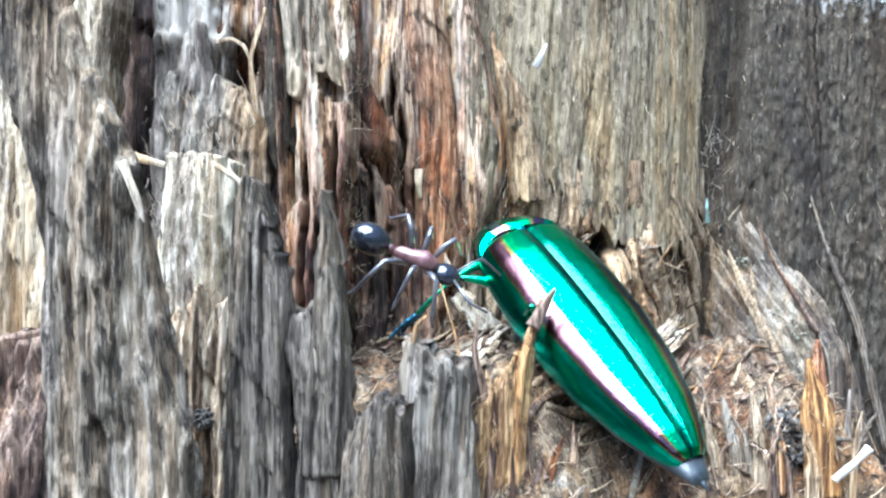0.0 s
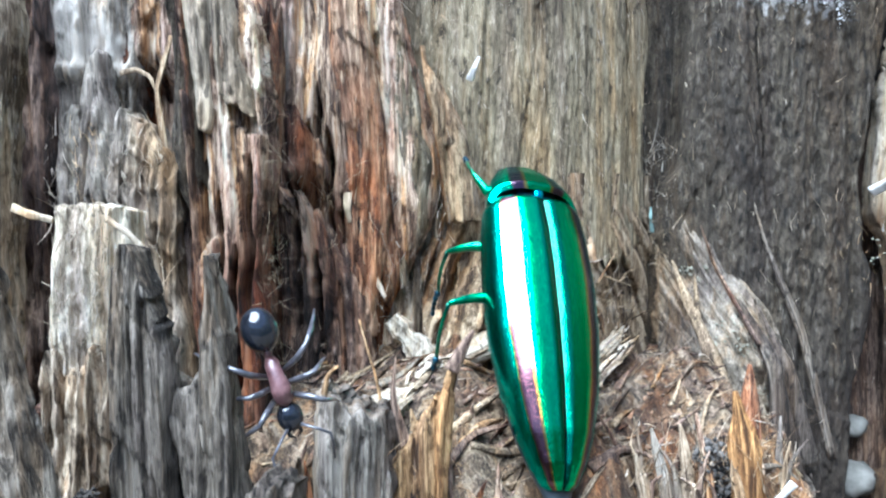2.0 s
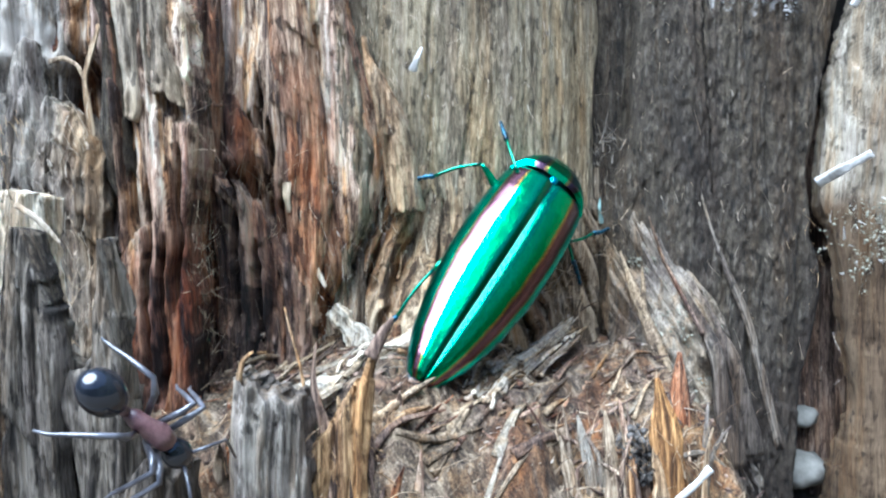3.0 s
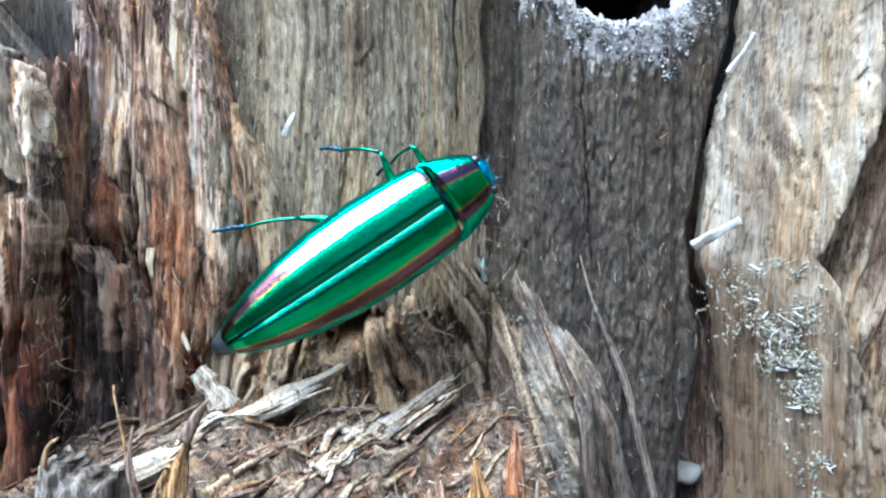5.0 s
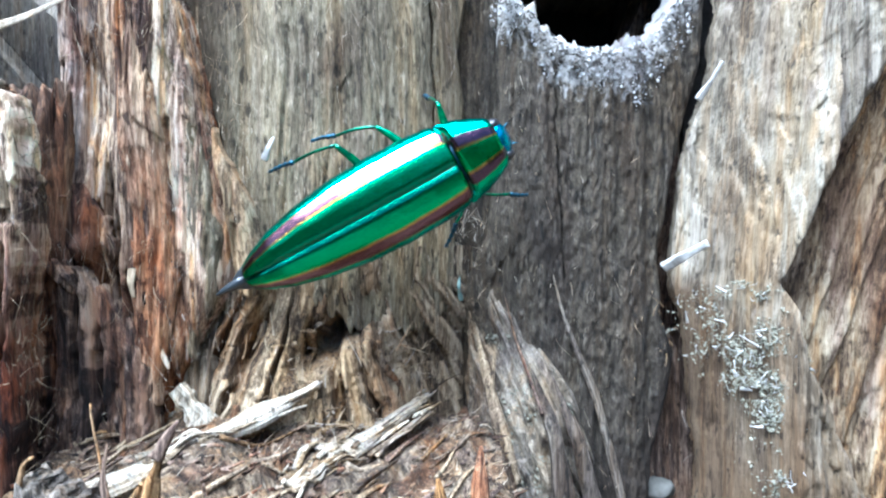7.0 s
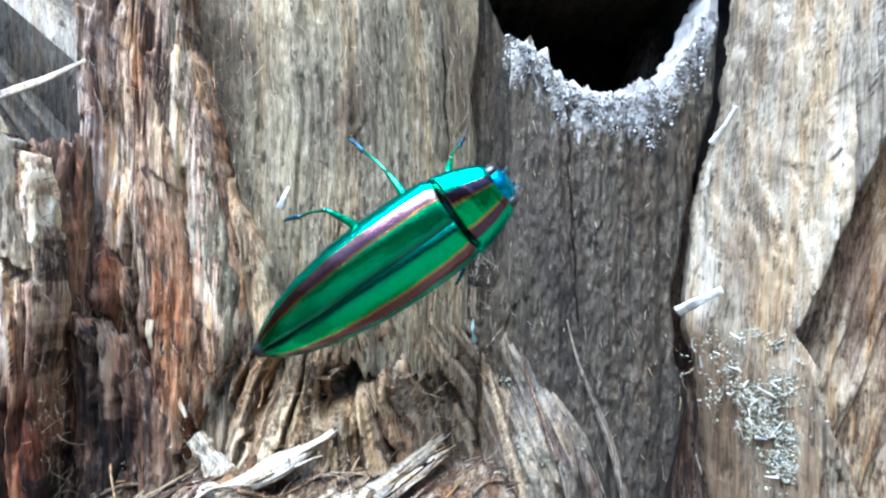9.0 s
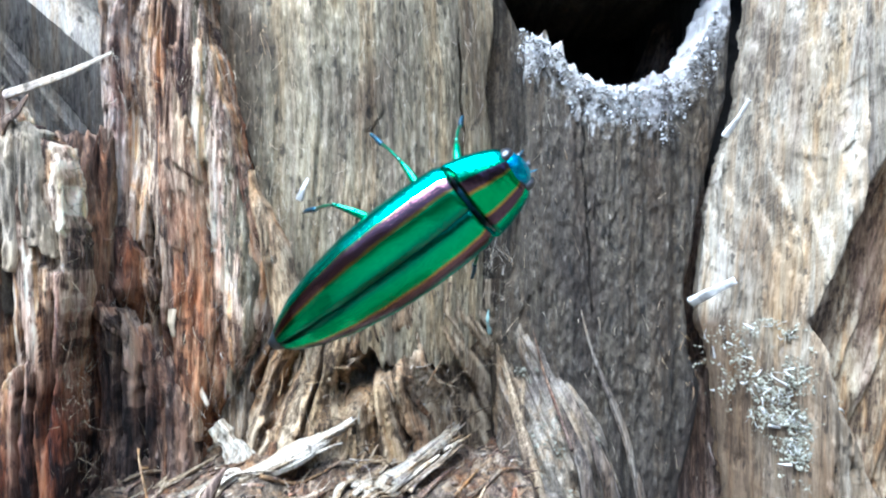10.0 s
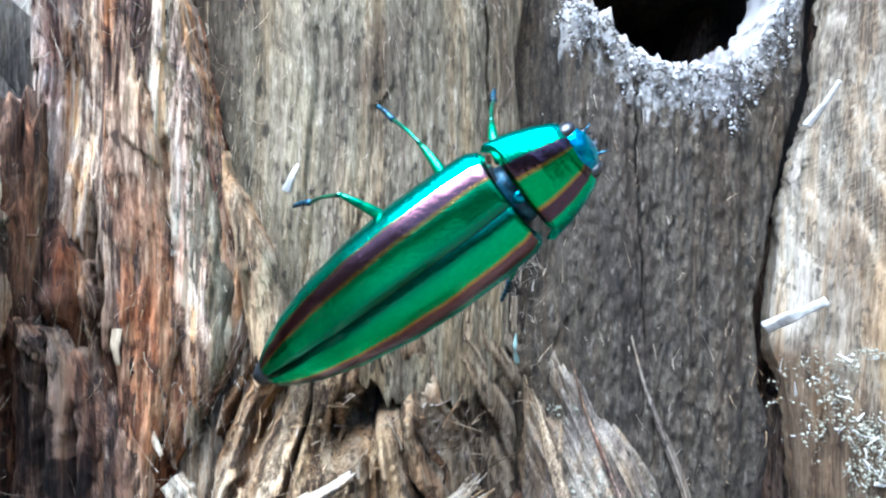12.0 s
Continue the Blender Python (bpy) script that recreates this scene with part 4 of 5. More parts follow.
def build_plates():
    """Torn plates of wood that lie slanting on the ledge."""
    rng = np.random.RandomState(330)
    for k in range(70):
        u, v = rng.uniform(-8, 34), rng.uniform(60, 84)
        run, turn = rng.uniform(4, 10), rng.normal() * 0.22 + 0.85
        path = []
        for f in (0, 0.5, 1.0):
            uu, vv = u + run * f * math.cos(turn), v + run * f * math.sin(turn)
            path.append((uu, vv, float(ledge_w(uu, vv)) + 0.1 + 0.8 * f * rng.rand()))
        splinter("torn_plate", stump, "", path, rng.uniform(0.3, 0.9), 0.6, (FRAY, DARK, LITTER, FRAY, TAN, LITTER, PALE, FRAY, AMBER, DARK)[k % 10], 640 + k, 0.3, 14, 7, (0, -0.7, 0.7), 1.6)


build_plates()


def on_ledge(u0, u1, v0, v1, lift=0.3):
    def place(rng):
        u, v = rng.uniform(u0, u1), rng.uniform(v0, v1)
        return (u, v, float(ledge_w(u, v)) + lift * rng.rand()), (1.0 + 0.7 * rng.normal(), 0.9 + 0.7 * rng.normal(), 0.3 * abs(rng.normal()) + 0.05)
    return place


strands("wood_crumbs", 450, on_ledge(-14, 40, 50, 96), 2.2, 0.2, FRAY, 301, "brown and tan wood crumbs and torn fibres", 0.4)
strands("pale_fibres", 700, on_ledge(-14, 40, 50, 96, 0.8), 1.6, 0.13, FLUFF, 302, "pale torn wood fibres on the ledge", 0.6)
strands("dark_crumbs", 600, on_ledge(-14, 40, 48, 90), 1.3, 0.6, DARK, 303, "dark brown wood crumbs on the ledge", 0.3)


def fringe_place(rng):
    u, w = 8 + 24 * rng.rand(), rng.uniform(-14, 1)
    s = rng.normal()
    return (u, float(fringe_v(u, w)) - 0.9, w), (0.6 + 0.6 * s, -0.3 * rng.rand(), 0.8 - 0.6 * s)


strands("frayed_fibres", 60, fringe_place, 2.0, 0.2, FLUFF, 304, "pale frayed fibres under the slab", 0.5)
strands("frayed_fibres", 110, fringe_place, 2.2, 0.32, FRAY, 305, "tan frayed fibres under the slab", 0.5)


def face_place(u0, u1, w0, w1, depth, lift=0.25):
    def place(rng):
        u, w = rng.uniform(u0, u1), rng.uniform(w0, w1)
        return (u, float(depth(u, w)) - 0.5, w), (0.25 * rng.normal(), -lift * rng.rand(), rng.choice((-1, 1)) * (0.4 + rng.rand()))
    return place


strands("slab_fibres", 420, face_place(4, 35, 4, 46, by_u([(0, 88), (12, 86.4), (22, 87.8), (30, 91.8), (36, 97.6)])), 1.8, 0.08, FLUFF, 306, "fine pale fibres on the olive wood", 1.1)
strands("slab_fibres", 520, face_place(-11, 9, -12, 40, by_u([(-12, 77.5), (-6, 80), (0, 80.5), (10, 84.5)])), 1.8, 0.08, FLUFF, 307, "fine pale fibres on the brown wood", 1.2)
strands("slab_fibres", 260, lambda rng: ((rng.uniform(-9.9, -8.4), rng.uniform(67, 72), rng.uniform(-8, 24)), (0.35 + 0.4 * rng.normal(), -0.3 * rng.rand(), rng.normal())), 1.7, 0.1, FRAY, 314, "fine brown fibres on the edge of the striated slab", 1.1)
strands("slab_fibres", 130, lambda rng: ((rng.uniform(34.2, 38.6), rng.uniform(94.5, 99.5), rng.uniform(-2, 15)), (0.6 * rng.normal(), -0.3 * rng.rand(), 0.5 * rng.normal() + 0.6)), 1.6, 0.16, GREY, 313, "grey frayed fibres along the joint of two slabs", 1.0)
strands("slab_fibres", 160, face_place(37, 66, -22, 36, by_u([(35, 98), (38, 94), (46, 92.2), (58, 92.4), (66, 94.6)])), 1.2, 0.09, FLUFF, 308, "fine pale fibres on the grey wood", 1.2)
strands("slab_fibres", 420, face_place(-27, -17, -8, 14, flat(66)), 1.5, 0.13, FLUFF, 309, "fine pale fuzz on the frayed grey wood", 0.9)
strands("slab_fibres", 300, face_place(-20.5, -16.5, -8, 7, flat(53.6)), 1.2, 0.1, FLUFF, 310, "fine pale fuzz on the flat-topped column", 0.9)


def pale_depth(u, w):
    return 93 - 17 * np.clip((u - (63.5 + 0.17 * np.clip(w, 0, 60))) / 7.5, 0, 1) ** 0.8


def grain_mesh(name, spots, material, seed):
    """Angular grains of many sizes in one mesh; spots: a place and a size each."""
    rng = np.random.RandomState(seed)
    bm = bmesh.new()
    bmesh.ops.create_icosphere(bm, subdivisions=1, radius=1)
    base = np.array([q.co[:] for q in bm.verts])
    tri = [[q.index for q in f.verts] for f in bm.faces]
    bm.free()
    verts, faces = [], []
    for place, size in spots:
        n = len(verts)
        verts += list(base * size * rng.uniform(0.5, 1.5, 3) * rng.uniform(0.55, 1.45, (len(base), 1)) + np.asarray(place, float))
        faces += [(a + n, b + n, c + n) for a, b, c in tri]
    return mesh_of(name, verts, faces, material)


def lichen_spot(rng):
    """A place in the lichen that grows down the pale slab from the crack side."""
    w = rng.uniform(-20, 6.5)
    mid = float(np.interp(w, [-20, -14, -9, -6, -2, 4, 6.5], [71.6, 71.0, 70.4, 68.6, 67.9, 68.0, 68.2]))
    wide = float(np.interp(w, [-20, -12, -7, -3, 4, 7], [0.9, 0.8, 0.9, 1.5, 1.2, 0.6]))
    u = mid + 1.35 * wide * rng.normal()
    if float(vn(u * 0.9, w * 0.7, 331)) < 0.36 + 0.3 * rng.rand():
        return lichen_spot(rng)
    return u, float(pale_depth(u, w)), w


def build_lichen():
    rng = np.random.RandomState(332)
    spots = []
    for _ in range(5200):
        u, v, w = lichen_spot(rng)
        spots.append(((u, v + 0.1 - 0.3 * rng.rand(), w), 0.035 + 0.15 * rng.rand() ** 5))
    alone("lichen_crust", grain_mesh("lichen_crust", spots, LICHEN, 333), "grey green crusty lichen on the pale slab", "lichen", kind="stuff")
    spots = []
    for _ in range(2200):
        w = rng.uniform(-22, -1)
        u = 38.5 + 12 * rng.rand() * min(1.0, (3 - w) / 14)
        if float(vn(u * 0.5, w * 0.4, 335)) < 0.5:
            continue
        bulge = 5.5 * np.clip((-2 - w) / 8, 0, 1.3) * np.exp(-((u - 42.5) / 5.0) ** 2) * (0.7 + 0.6 * float(vn(u * 0.35, w * 0.3, 135)))
        spots.append(((u, float(np.interp(u, [35, 38, 41.5, 46, 56], [99.4, 96.0, 93.95, 92.6, 92.5])) - bulge - 0.5, w), 0.04 + 0.16 * rng.rand() ** 4))
    alone("lichen_crust", grain_mesh("lichen_crust", spots, LICHEN, 336), "grey lichen crumbs on the peeling layer", "lichen", kind="stuff")


build_lichen()


def tuft_place(rng):
    u, v, w = lichen_spot(rng)
    return (u, v - 0.2, w), (-0.6 + 0.8 * rng.normal(), -0.9 * rng.rand(), 0.2 + 0.8 * rng.normal())


strands("white_tufts", 110, tuft_place, 0.8, 0.22, TUFT, 311, "grey white brittle tufts on the pale slab", 1.2)
strands("white_sticks", 32, tuft_place, 1.8, 0.32, STRAW, 312, "white brittle sticks standing out of the lichen", 0.4)


def crumb_place(rng):
    u = rng.uniform(39.5, 67)
    w = float(np.interp(u, [38.6, 40.4, 44.5, 45.8, 50, 56, 60.8, 64.4, 66.8], [45, 44, 41.6, 39, 36.4, 36.2, 38, 43.5, 48.5]))
    d = rng.rand() ** 1.8 * (2.0 + 6.0 * float(vn(u * 0.5, 0.3, 321))) * (1.0 + 0.6 * (u > 58))
    return u, w - d + 0.4


def build_rim():
    """White crumbly rim round the lower edge of the hollow: thousands of grains in one mesh."""
    rng = np.random.RandomState(320)
    spots = []
    for _ in range(2600):
        u, w = crumb_place(rng)
        if rng.rand() < 0.3:
            v, w = rng.uniform(93, 101), w + 0.1
        else:
            v = np.interp(u, [35, 38, 46, 58, 68], [98, 94, 92.2, 92.4, 95.4]) + 0.25 * rng.rand()
        spots.append(((u, v, w), 0.04 + 0.2 * rng.rand() ** 4))
    tagged(attach("mould_crust", grain_mesh("mould_crust", spots, MOULD, 321), stump, "white mould crumbs on the rim of the hollow"), kind="stuff")


build_rim()
strands("dark_rim_crumbs", 420, lambda rng: (lambda q: ((q[0], float(np.interp(q[0], [35, 38, 46, 58, 68], [98, 94, 92.2, 92.4, 95.4])) - 0.2, q[1] - 0.6), (rng.normal(), -0.5, rng.normal())))(crumb_place(rng)), 0.5, 0.4, CRUMB, 322, "dark crumbs in the white mould", 0.5)


def clod_mesh(size, seed):
    rng = np.random.RandomState(seed)
    bm = bmesh.new()
    bmesh.ops.create_icosphere(bm, subdivisions=1, radius=1)
    base = np.array([q.co[:] for q in bm.verts])
    tri = [[q.index for q in f.verts] for f in bm.faces]
    bm.free()
    verts, faces = [], []
    for _ in range(220):
        p = rng.normal(size=3)
        p = p / np.linalg.norm(p) * size * (0.35 + 0.65 * rng.rand())
        n = len(verts)
        verts += list(base * size * (0.06 + 0.16 * rng.rand() ** 2) * (0.6 + 0.8 * rng.rand(len(base), 1)) + p)
        faces += [(a + n, b + n, c + n) for a, b, c in tri]
    return mesh_of("earth_clod", verts, faces, CRUMB)


# splinters that stand on the break
slab("splinter", stump, "amber frayed splinter, dark at its tip", [(-4, 7.6), (-8, 5.4), (-13, 3.0), (-18, 1.0), (-28, 0.0)], [(-4, 8.8), (-8, 7.5), (-13, 6.6), (-28, 6.2)], -28, [(3.0, -14), (3.8, -10.5), (4.6, -8.6), (5.2, -9.0), (5.8, -6.2), (6.6, -4.4)],
     by_u([(0, 59.6), (4, 58.4), (9, 59.2)]), AMBER, 401, 0.9, 0.5, 0.4, 1.4, 0.2, 0.07, 0.22, (0, 1.2), 0.3, pivot=-13, pits=0.2, streak=1.5)
splinter("splinter_tip", stump, "dark tip of the amber splinter", [(7.3, 58.9, -6.4), (8.3, 59.0, -4.6), (9.2, 59.3, -3.3)], 1.1, 0.7, DARK, 400, 0.2, 14, 7)
splinter("splinter", stump, "thin dark brown splinter", [(4.4, 59, -24), (3.6, 59.4, -13), (2.5, 59.6, -8.5), (2.9, 60, -5.4)], 1.5, 0.7, DARK, 402, 0.1)
splinter("splinter", stump, "thin brown stem", [(1.9, 62, -13), (1.2, 62.5, -8), (-0.1, 63.5, -3.4), (-0.3, 64, -2.8)], 0.28, 0.28, TAN, 403, 0.5)
splinter("splinter", stump, "curved tan sliver beside the stub", [(-2.6, 56, -14), (-2.4, 56, -7.4), (-2.0, 56, -5.6), (-1.2, 56, -5.2)], 0.7, 0.5, TAN, 404, 0.3)
slab("stub", stump, "short grey grooved stub", [(-8, -3.0), (-26, -4.0)], [(-8, 1.9), (-26, 3.4)], -28, [(-3.2, -7.8), (-1, -8.6), (2, -9.4)], by_u([(-4, 56), (-1, 54.4), (3, 56)]), GREY, 411, 5, 0.7, 0.5, 1.2, 0.1, 0.1, 0.3, (0, 0.8), 1.0)
slab("near_stub", stump, "blurred dark brown stub", [(-8, -5.4), (-26, -7)], [(-8, -2.6), (-26, -1.2)], -28, [(-5.6, -11), (-4, -8.6), (-2.4, -10)], flat(40.5), DRAB, 412, 4, 0.8, 0.4, 1, 0.1, 0.15, 0.35, (0, 1), 1.0)
for k, (u, v, w, tu, tw, wd, mat, lab) in enumerate((
        (27.6, 63, -21, 27.2, -12.6, 1.3, TAN, "pale brown splinter"), (29.0, 62, -21, 28.2, -11.4, 1.0, BROWN, "thin red brown splinter"),
        (32.2, 61, -21, 31.2, -9.4, 2.9, AMBER, "broad amber grooved splinter"), (31.0, 60.5, -21, 30.6, -15.0, 1.2, TAN, "short tan splinter"),
        (34.8, 68, -22, 35.6, -8.6, 2.4, RUST, "red brown pointed splinter"), (33.6, 66, -22, 33.9, -12, 1.3, DARK, "dark splinter"),
        (26.4, 64, -22, 25.0, -13.2, 1.3, GREY, "grey splinter"), (24.4, 64, -22, 23.4, -15, 1.2, TAN, "short tan splinter"))):
    splinter("splinter", stump, lab, [(u, v, w), ((u + tu) / 2 + 0.2, v, (w + tw) / 2), (tu, v + 0.6, tw)], wd, 0.9, mat, 420 + k, 0.12, 36, 22, None, 1.5)
rng = np.random.RandomState(430)
for k in range(22):
    u, v = rng.uniform(22.5, 37), rng.uniform(60, 69)
    tall = 1.5 + 5.0 * rng.rand() ** 2
    lean = rng.normal() * 1.8
    splinter("small_splinter", stump, "", [(u, v, -24), (u + 0.4 * lean, v, -18 + 0.5 * tall), (u + lean, v + rng.normal() * 0.6, -18.5 + tall)], rng.uniform(0.4, 1.1), 0.5, (TAN, DARK, BROWN, POST, DARK)[k % 5], 800 + k, 0.15, 12, 5)
for k in range(26):
    u, v = rng.uniform(-6, 12), rng.uniform(57, 66)
    tall = rng.uniform(1.5, 5.0)
    lean = rng.normal() * 1.0
    w0 = float(ledge_w(u, v)) - 1
    splinter("small_splinter", stump, "", [(u, v, w0), (u + 0.4 * lean, v, w0 + 0.5 * tall), (u + lean, v + rng.normal() * 0.6, w0 + tall)], rng.uniform(0.3, 0.9), 0.4, (BROWN, DARK, TAN, POST, DARK)[k % 5], 840 + k, 0.15, 12, 5)
strands("fine_hairs", 160, lambda rng: ((rng.uniform(22.5, 36.5), rng.uniform(59, 67), rng.uniform(-18.5, -14.5)), (0.8 * rng.normal(), 0.5 * rng.normal(), 0.6 + rng.rand())), 2.6, 0.13, TAN, 431, "fine curled wood hairs among the splinters", 1.1)
strands("fine_hairs", 120, lambda rng: ((rng.uniform(-6, 12), rng.uniform(57, 66), rng.uniform(-20, -13)), (0.8 * rng.normal(), 0.5 * rng.normal(), 0.6 + rng.rand())), 2.2, 0.12, TAN, 432, "fine curled wood hairs on the break", 1.1)
splinter("white_straw", None, "short white straw among the splinters", [(31.4, 58, -18.6), (33.2, 57.6, -16.8), (34.0, 57.4, -15.8)], 0.6, 0.5, STRAW, 440, 0.9)
for k, (u, v, w, s) in enumerate(((29.6, 62.5, -15.2, 1.7), (30.6, 63, -17.6, 1.5), (-6.4, 53.5, -15.6, 1.8), (-15.0, 45, -10.6, 0.7), (-13.2, 46, -11.6, 0.8))):
    alone("earth_clod", clod_mesh(s, 900 + k), "black crumbly clod of rotten wood", "clod", STUMP @ Matrix.Translation((u * MM, v * MM, w * MM)), group="clods on the ledge")

# pale strip and plug on the ledge
def fallen_strip(label, path, width, seed, fibres, spread):
    """A torn, knobbly strip half sunk in the litter, with loose chunks and fibres along it."""
    strip = thing("fallen_strip", label, "wood strip")
    splinter("strip", strip, "", path, width, 1.7, BLEACH, seed, 0.3, 120, 22, (0, -0.6, 0.8), 1.5)
    rng = np.random.RandomState(seed)
    path = np.asarray(path, float)
    cum = np.linspace(0, 1, len(path))
    for k in range(fibres):
        f, run = rng.uniform(0.0, 0.85), rng.uniform(0.05, 0.22)
        off = rng.uniform(-1.0, 1.0) * spread
        turn, shift = 0.5 * rng.normal(), 0.25 * rng.normal(size=3)
        lift = 0.7 * rng.rand()
        pts = []
        for q in np.linspace(f, min(1.0, f + run), 4):
            p = np.array([np.interp(q, cum, path[:, c]) for c in range(3)])
            slide = off + turn * (q - f) / run
            p = p + np.array([0.62 * slide, -0.45 * slide, 0.0]) + shift + 0.06 * rng.normal(size=3)
            p[2] = max(p[2] - 0.5 * abs(off), float(ledge_w(p[0], p[1])) + 0.3) + lift
            pts.append(p)
        splinter("loose_fibre", strip, "", pts, rng.uniform(0.2, 0.75), 0.4, (BLEACH, FRAY, CREAM, BLEACH, TAN, FLUFF, FRAY)[k % 7], seed * 40 + k, 0.25, 18, 7, (0, -0.7, 0.7), 1.3)


fallen_strip("whitish knobbly strip of wood lying across the ledge", [(-0.6, 61.0, -10.9), (1.2, 65, -10.9), (3.2, 69, -10.6), (5.6, 72.6, -9.8), (10.4, 76, -8.1), (14.4, 79.0, -6.6), (17.6, 82.5, -5.2)], 3.2, 450, 46, 1.5)
fallen_strip("whitish frayed mass of wood fibres lying on the ledge", [(15.8, 69, -14.2), (18.4, 75, -13.2), (22.5, 82, -12.2), (29, 91.2, -9.8), (31, 95, -9.0)], 2.6, 449, 150, 2.7)
splinter("thin_sliver", None, "thin pale sliver lying along the strip", [(2, 68, -12.5), (7, 74, -10.8), (11, 78, -8.8)], 0.6, 0.4, FLUFF, 451, 0.3)
splinter("wood_plug", None, "white frayed wood plug leaning on the wall", [(6.2, 79.4, -10.6), (4.6, 80.4, -8.4), (2.8, 81.2, -6.6), (1.5, 81.6, -5.2)], 2.8, 1.8, BLEACH, 452, 0.8, 40, 18, None, 1.8)
splinter("wood_chip", None, "pale chip hanging on the brown wood", [(-1.2, 81.4, 1.2), (0.0, 80.8, -0.6), (1.0, 80.6, -2.6)], 0.9, 0.4, FLUFF, 453, 0.5)
splinter("wood_chip", None, "pale chip standing on the brown wood", [(-2.6, 79.8, 8.8), (-2.7, 79.4, 7.2), (-2.5, 79.6, 5.6)], 0.8, 0.4, FLUFF, 454, 0.4)
splinter("wood_chip", None, "small white chip stuck on the olive wood", [(11.0, 85.4, 21.6), (11.6, 84.8, 22.9), (12.2, 85.2, 24.2)], 0.8, 0.3, STRAW, 455, 0.4)
splinter("straw", None, "white straw stuck in the crack", [(61.6, 91.5, 7.9), (63.2, 88.6, 9.4), (65.4, 86.4, 11.0)], 1.3, 0.7, STRAW, 456, 0.85)
splinter("straw", None, "white straw across the top of the crack", [(66.2, 91.6, 29.8), (67.4, 90, 32.0), (68.4, 89, 34.2)], 0.8, 0.5, STRAW, 457, 0.6)
splinter("lichen_flake", None, "pale turquoise flake at the edge of the grey wood", [(35.2, 95.8, 3.4), (34.8, 95.2, 5.2), (35.0, 95.6, 6.8)], 0.55, 0.25, plain("turquoise lichen", (0.1, 0.16, 0.14), (0.2, 0.28, 0.25), 0.95), 458, 0.3)
splinter("bark_hook", None, "dark curled hook of wood on the brown slab", [(-10.6, 79.2, 13.2), (-10.9, 78.4, 15.4), (-10.0, 77.8, 16.9), (-8.6, 78.0, 16.9)], 0.6, 0.4, DARK, 459, 0.4)
splinter("wisp", None, "white curled wisp at the column", [(-23.8, 54.4, 7.2), (-22.4, 53.6, 6.7), (-20.6, 53.6, 6.2)], 0.7, 0.3, FLUFF, 460, 0.6)
splinter("wisp", None, "white curled wisp hanging off the column", [(-16.8, 53.4, 6.2), (-15.2, 53, 5.2), (-13.6, 53, 3.4)], 0.5, 0.3, FLUFF, 461, 0.3)
splinter("wisp", None, "white sliver on the leaning slab", [(-16.9, 38, 4.6), (-16.2, 37.9, 2.9), (-15.8, 38.2, 1.4)], 0.5, 0.3, FLUFF, 462, 0.3)
splinter("wisp", None, "pale strand in front of the gap", [(-24, 72, 28.6), (-19, 71, 31.0), (-14, 70, 32.2), (-9, 70.2, 34.0), (-5, 70.4, 36.0)], 1.0, 0.4, FLUFF, 463, 0.25, 40, 12, None, 1.7)
splinter("wisp", None, "pale strand with a brown tip", [(-17, 70, 26.4), (-13, 69.6, 26.6), (-9.4, 69.8, 25.0)], 0.5, 0.3, FLUFF, 464, 0.2)
splinter("bark_curl", None, "dark brown curled bark on the broken top", [(-15.2, 67.6, 27.0), (-14.0, 67.0, 28.6), (-12.8, 66.8, 29.2), (-11.6, 66.8, 31.0)], 1.0, 0.4, DARK, 467, 0.15)
splinter("bark_curl", None, "dark brown curled bark on the broken top", [(-15.6, 67.6, 27.4), (-15.2, 67.0, 29.6), (-14.0, 66.8, 31.8)], 0.8, 0.4, TAN, 468, 0.15)
splinter("curled_sliver", stump, "tan curled sliver over the cup-shaped hollow", [(-17.2, 67.4, 9.4), (-17.6, 67.2, 14), (-18.0, 67.2, 17.8), (-16.6, 67.6, 22.6)], 0.7, 0.4, TAN, 465, 0.5)
splinter("curled_sliver", stump, "tan sliver across the cup-shaped hollow", [(-21.6, 68.6, 19.6), (-20.0, 68.0, 19.8), (-18.6, 67.6, 19.0), (-18.0, 67.4, 17.6)], 0.5, 0.4, TAN, 466, 0.5)
for k, (path, wd, mat, lab) in enumerate((
        (((41.0, 84.5, -18), (39.0, 87.6, -10), (38.0, 91.0, -5.2), (37.0, 93.6, -0.2)), 1.8, FRAY, "tan forked splinter at the foot of the grey slab"),
        (((38.6, 89.0, -8), (39.0, 90.6, -5), (39.4, 92.4, -2.2)), 0.7, FRAY, "small fork of the tan splinter"),
        (((44.6, 86.0, -10), (43.4, 89.0, -5.9), (41.9, 92.4, -0.9), (40.9, 94, 4.2)), 0.45, DARK, "red brown sliver on the grey slab"),
        (((56.8, 92.4, -26), (52.8, 92.0, -9.3), (49.7, 92.0, -1.9), (48.2, 92.2, 2.2), (47.2, 92.7, 7)), 1.2, POST, "grey strip peeling off the grey slab"),
        (((48.0, 85.6, -26), (46.0, 85.2, -12), (43.8, 89.5, -5)), 2.6, POST, "pale torn strip at the foot of the grey slab"),
        (((52.6, 90.0, -26), (49.6, 88.6, -14), (46.6, 90.6, -6)), 2.2, POST, "tan torn strip at the foot of the grey slab"))):
    splinter("peeling_splinter", stump, lab, path, wd, 0.9, mat, 470 + k, 0.12)
for k, (u, v, w, s) in enumerate(((63.2, 99.2, -24.0, 2.3), (62.4, 98.0, -31.0, 3.6))):
    alone("pale_stone", lump_mesh("pale_stone", (s, s * 0.8, s * 0.7), STONE, 40 + k * 2.3, 0.25), "pale grey stone behind the crack", "stone", STUMP @ Matrix.Translation((u * MM, v * MM, w * MM)), group="stones behind the stump")


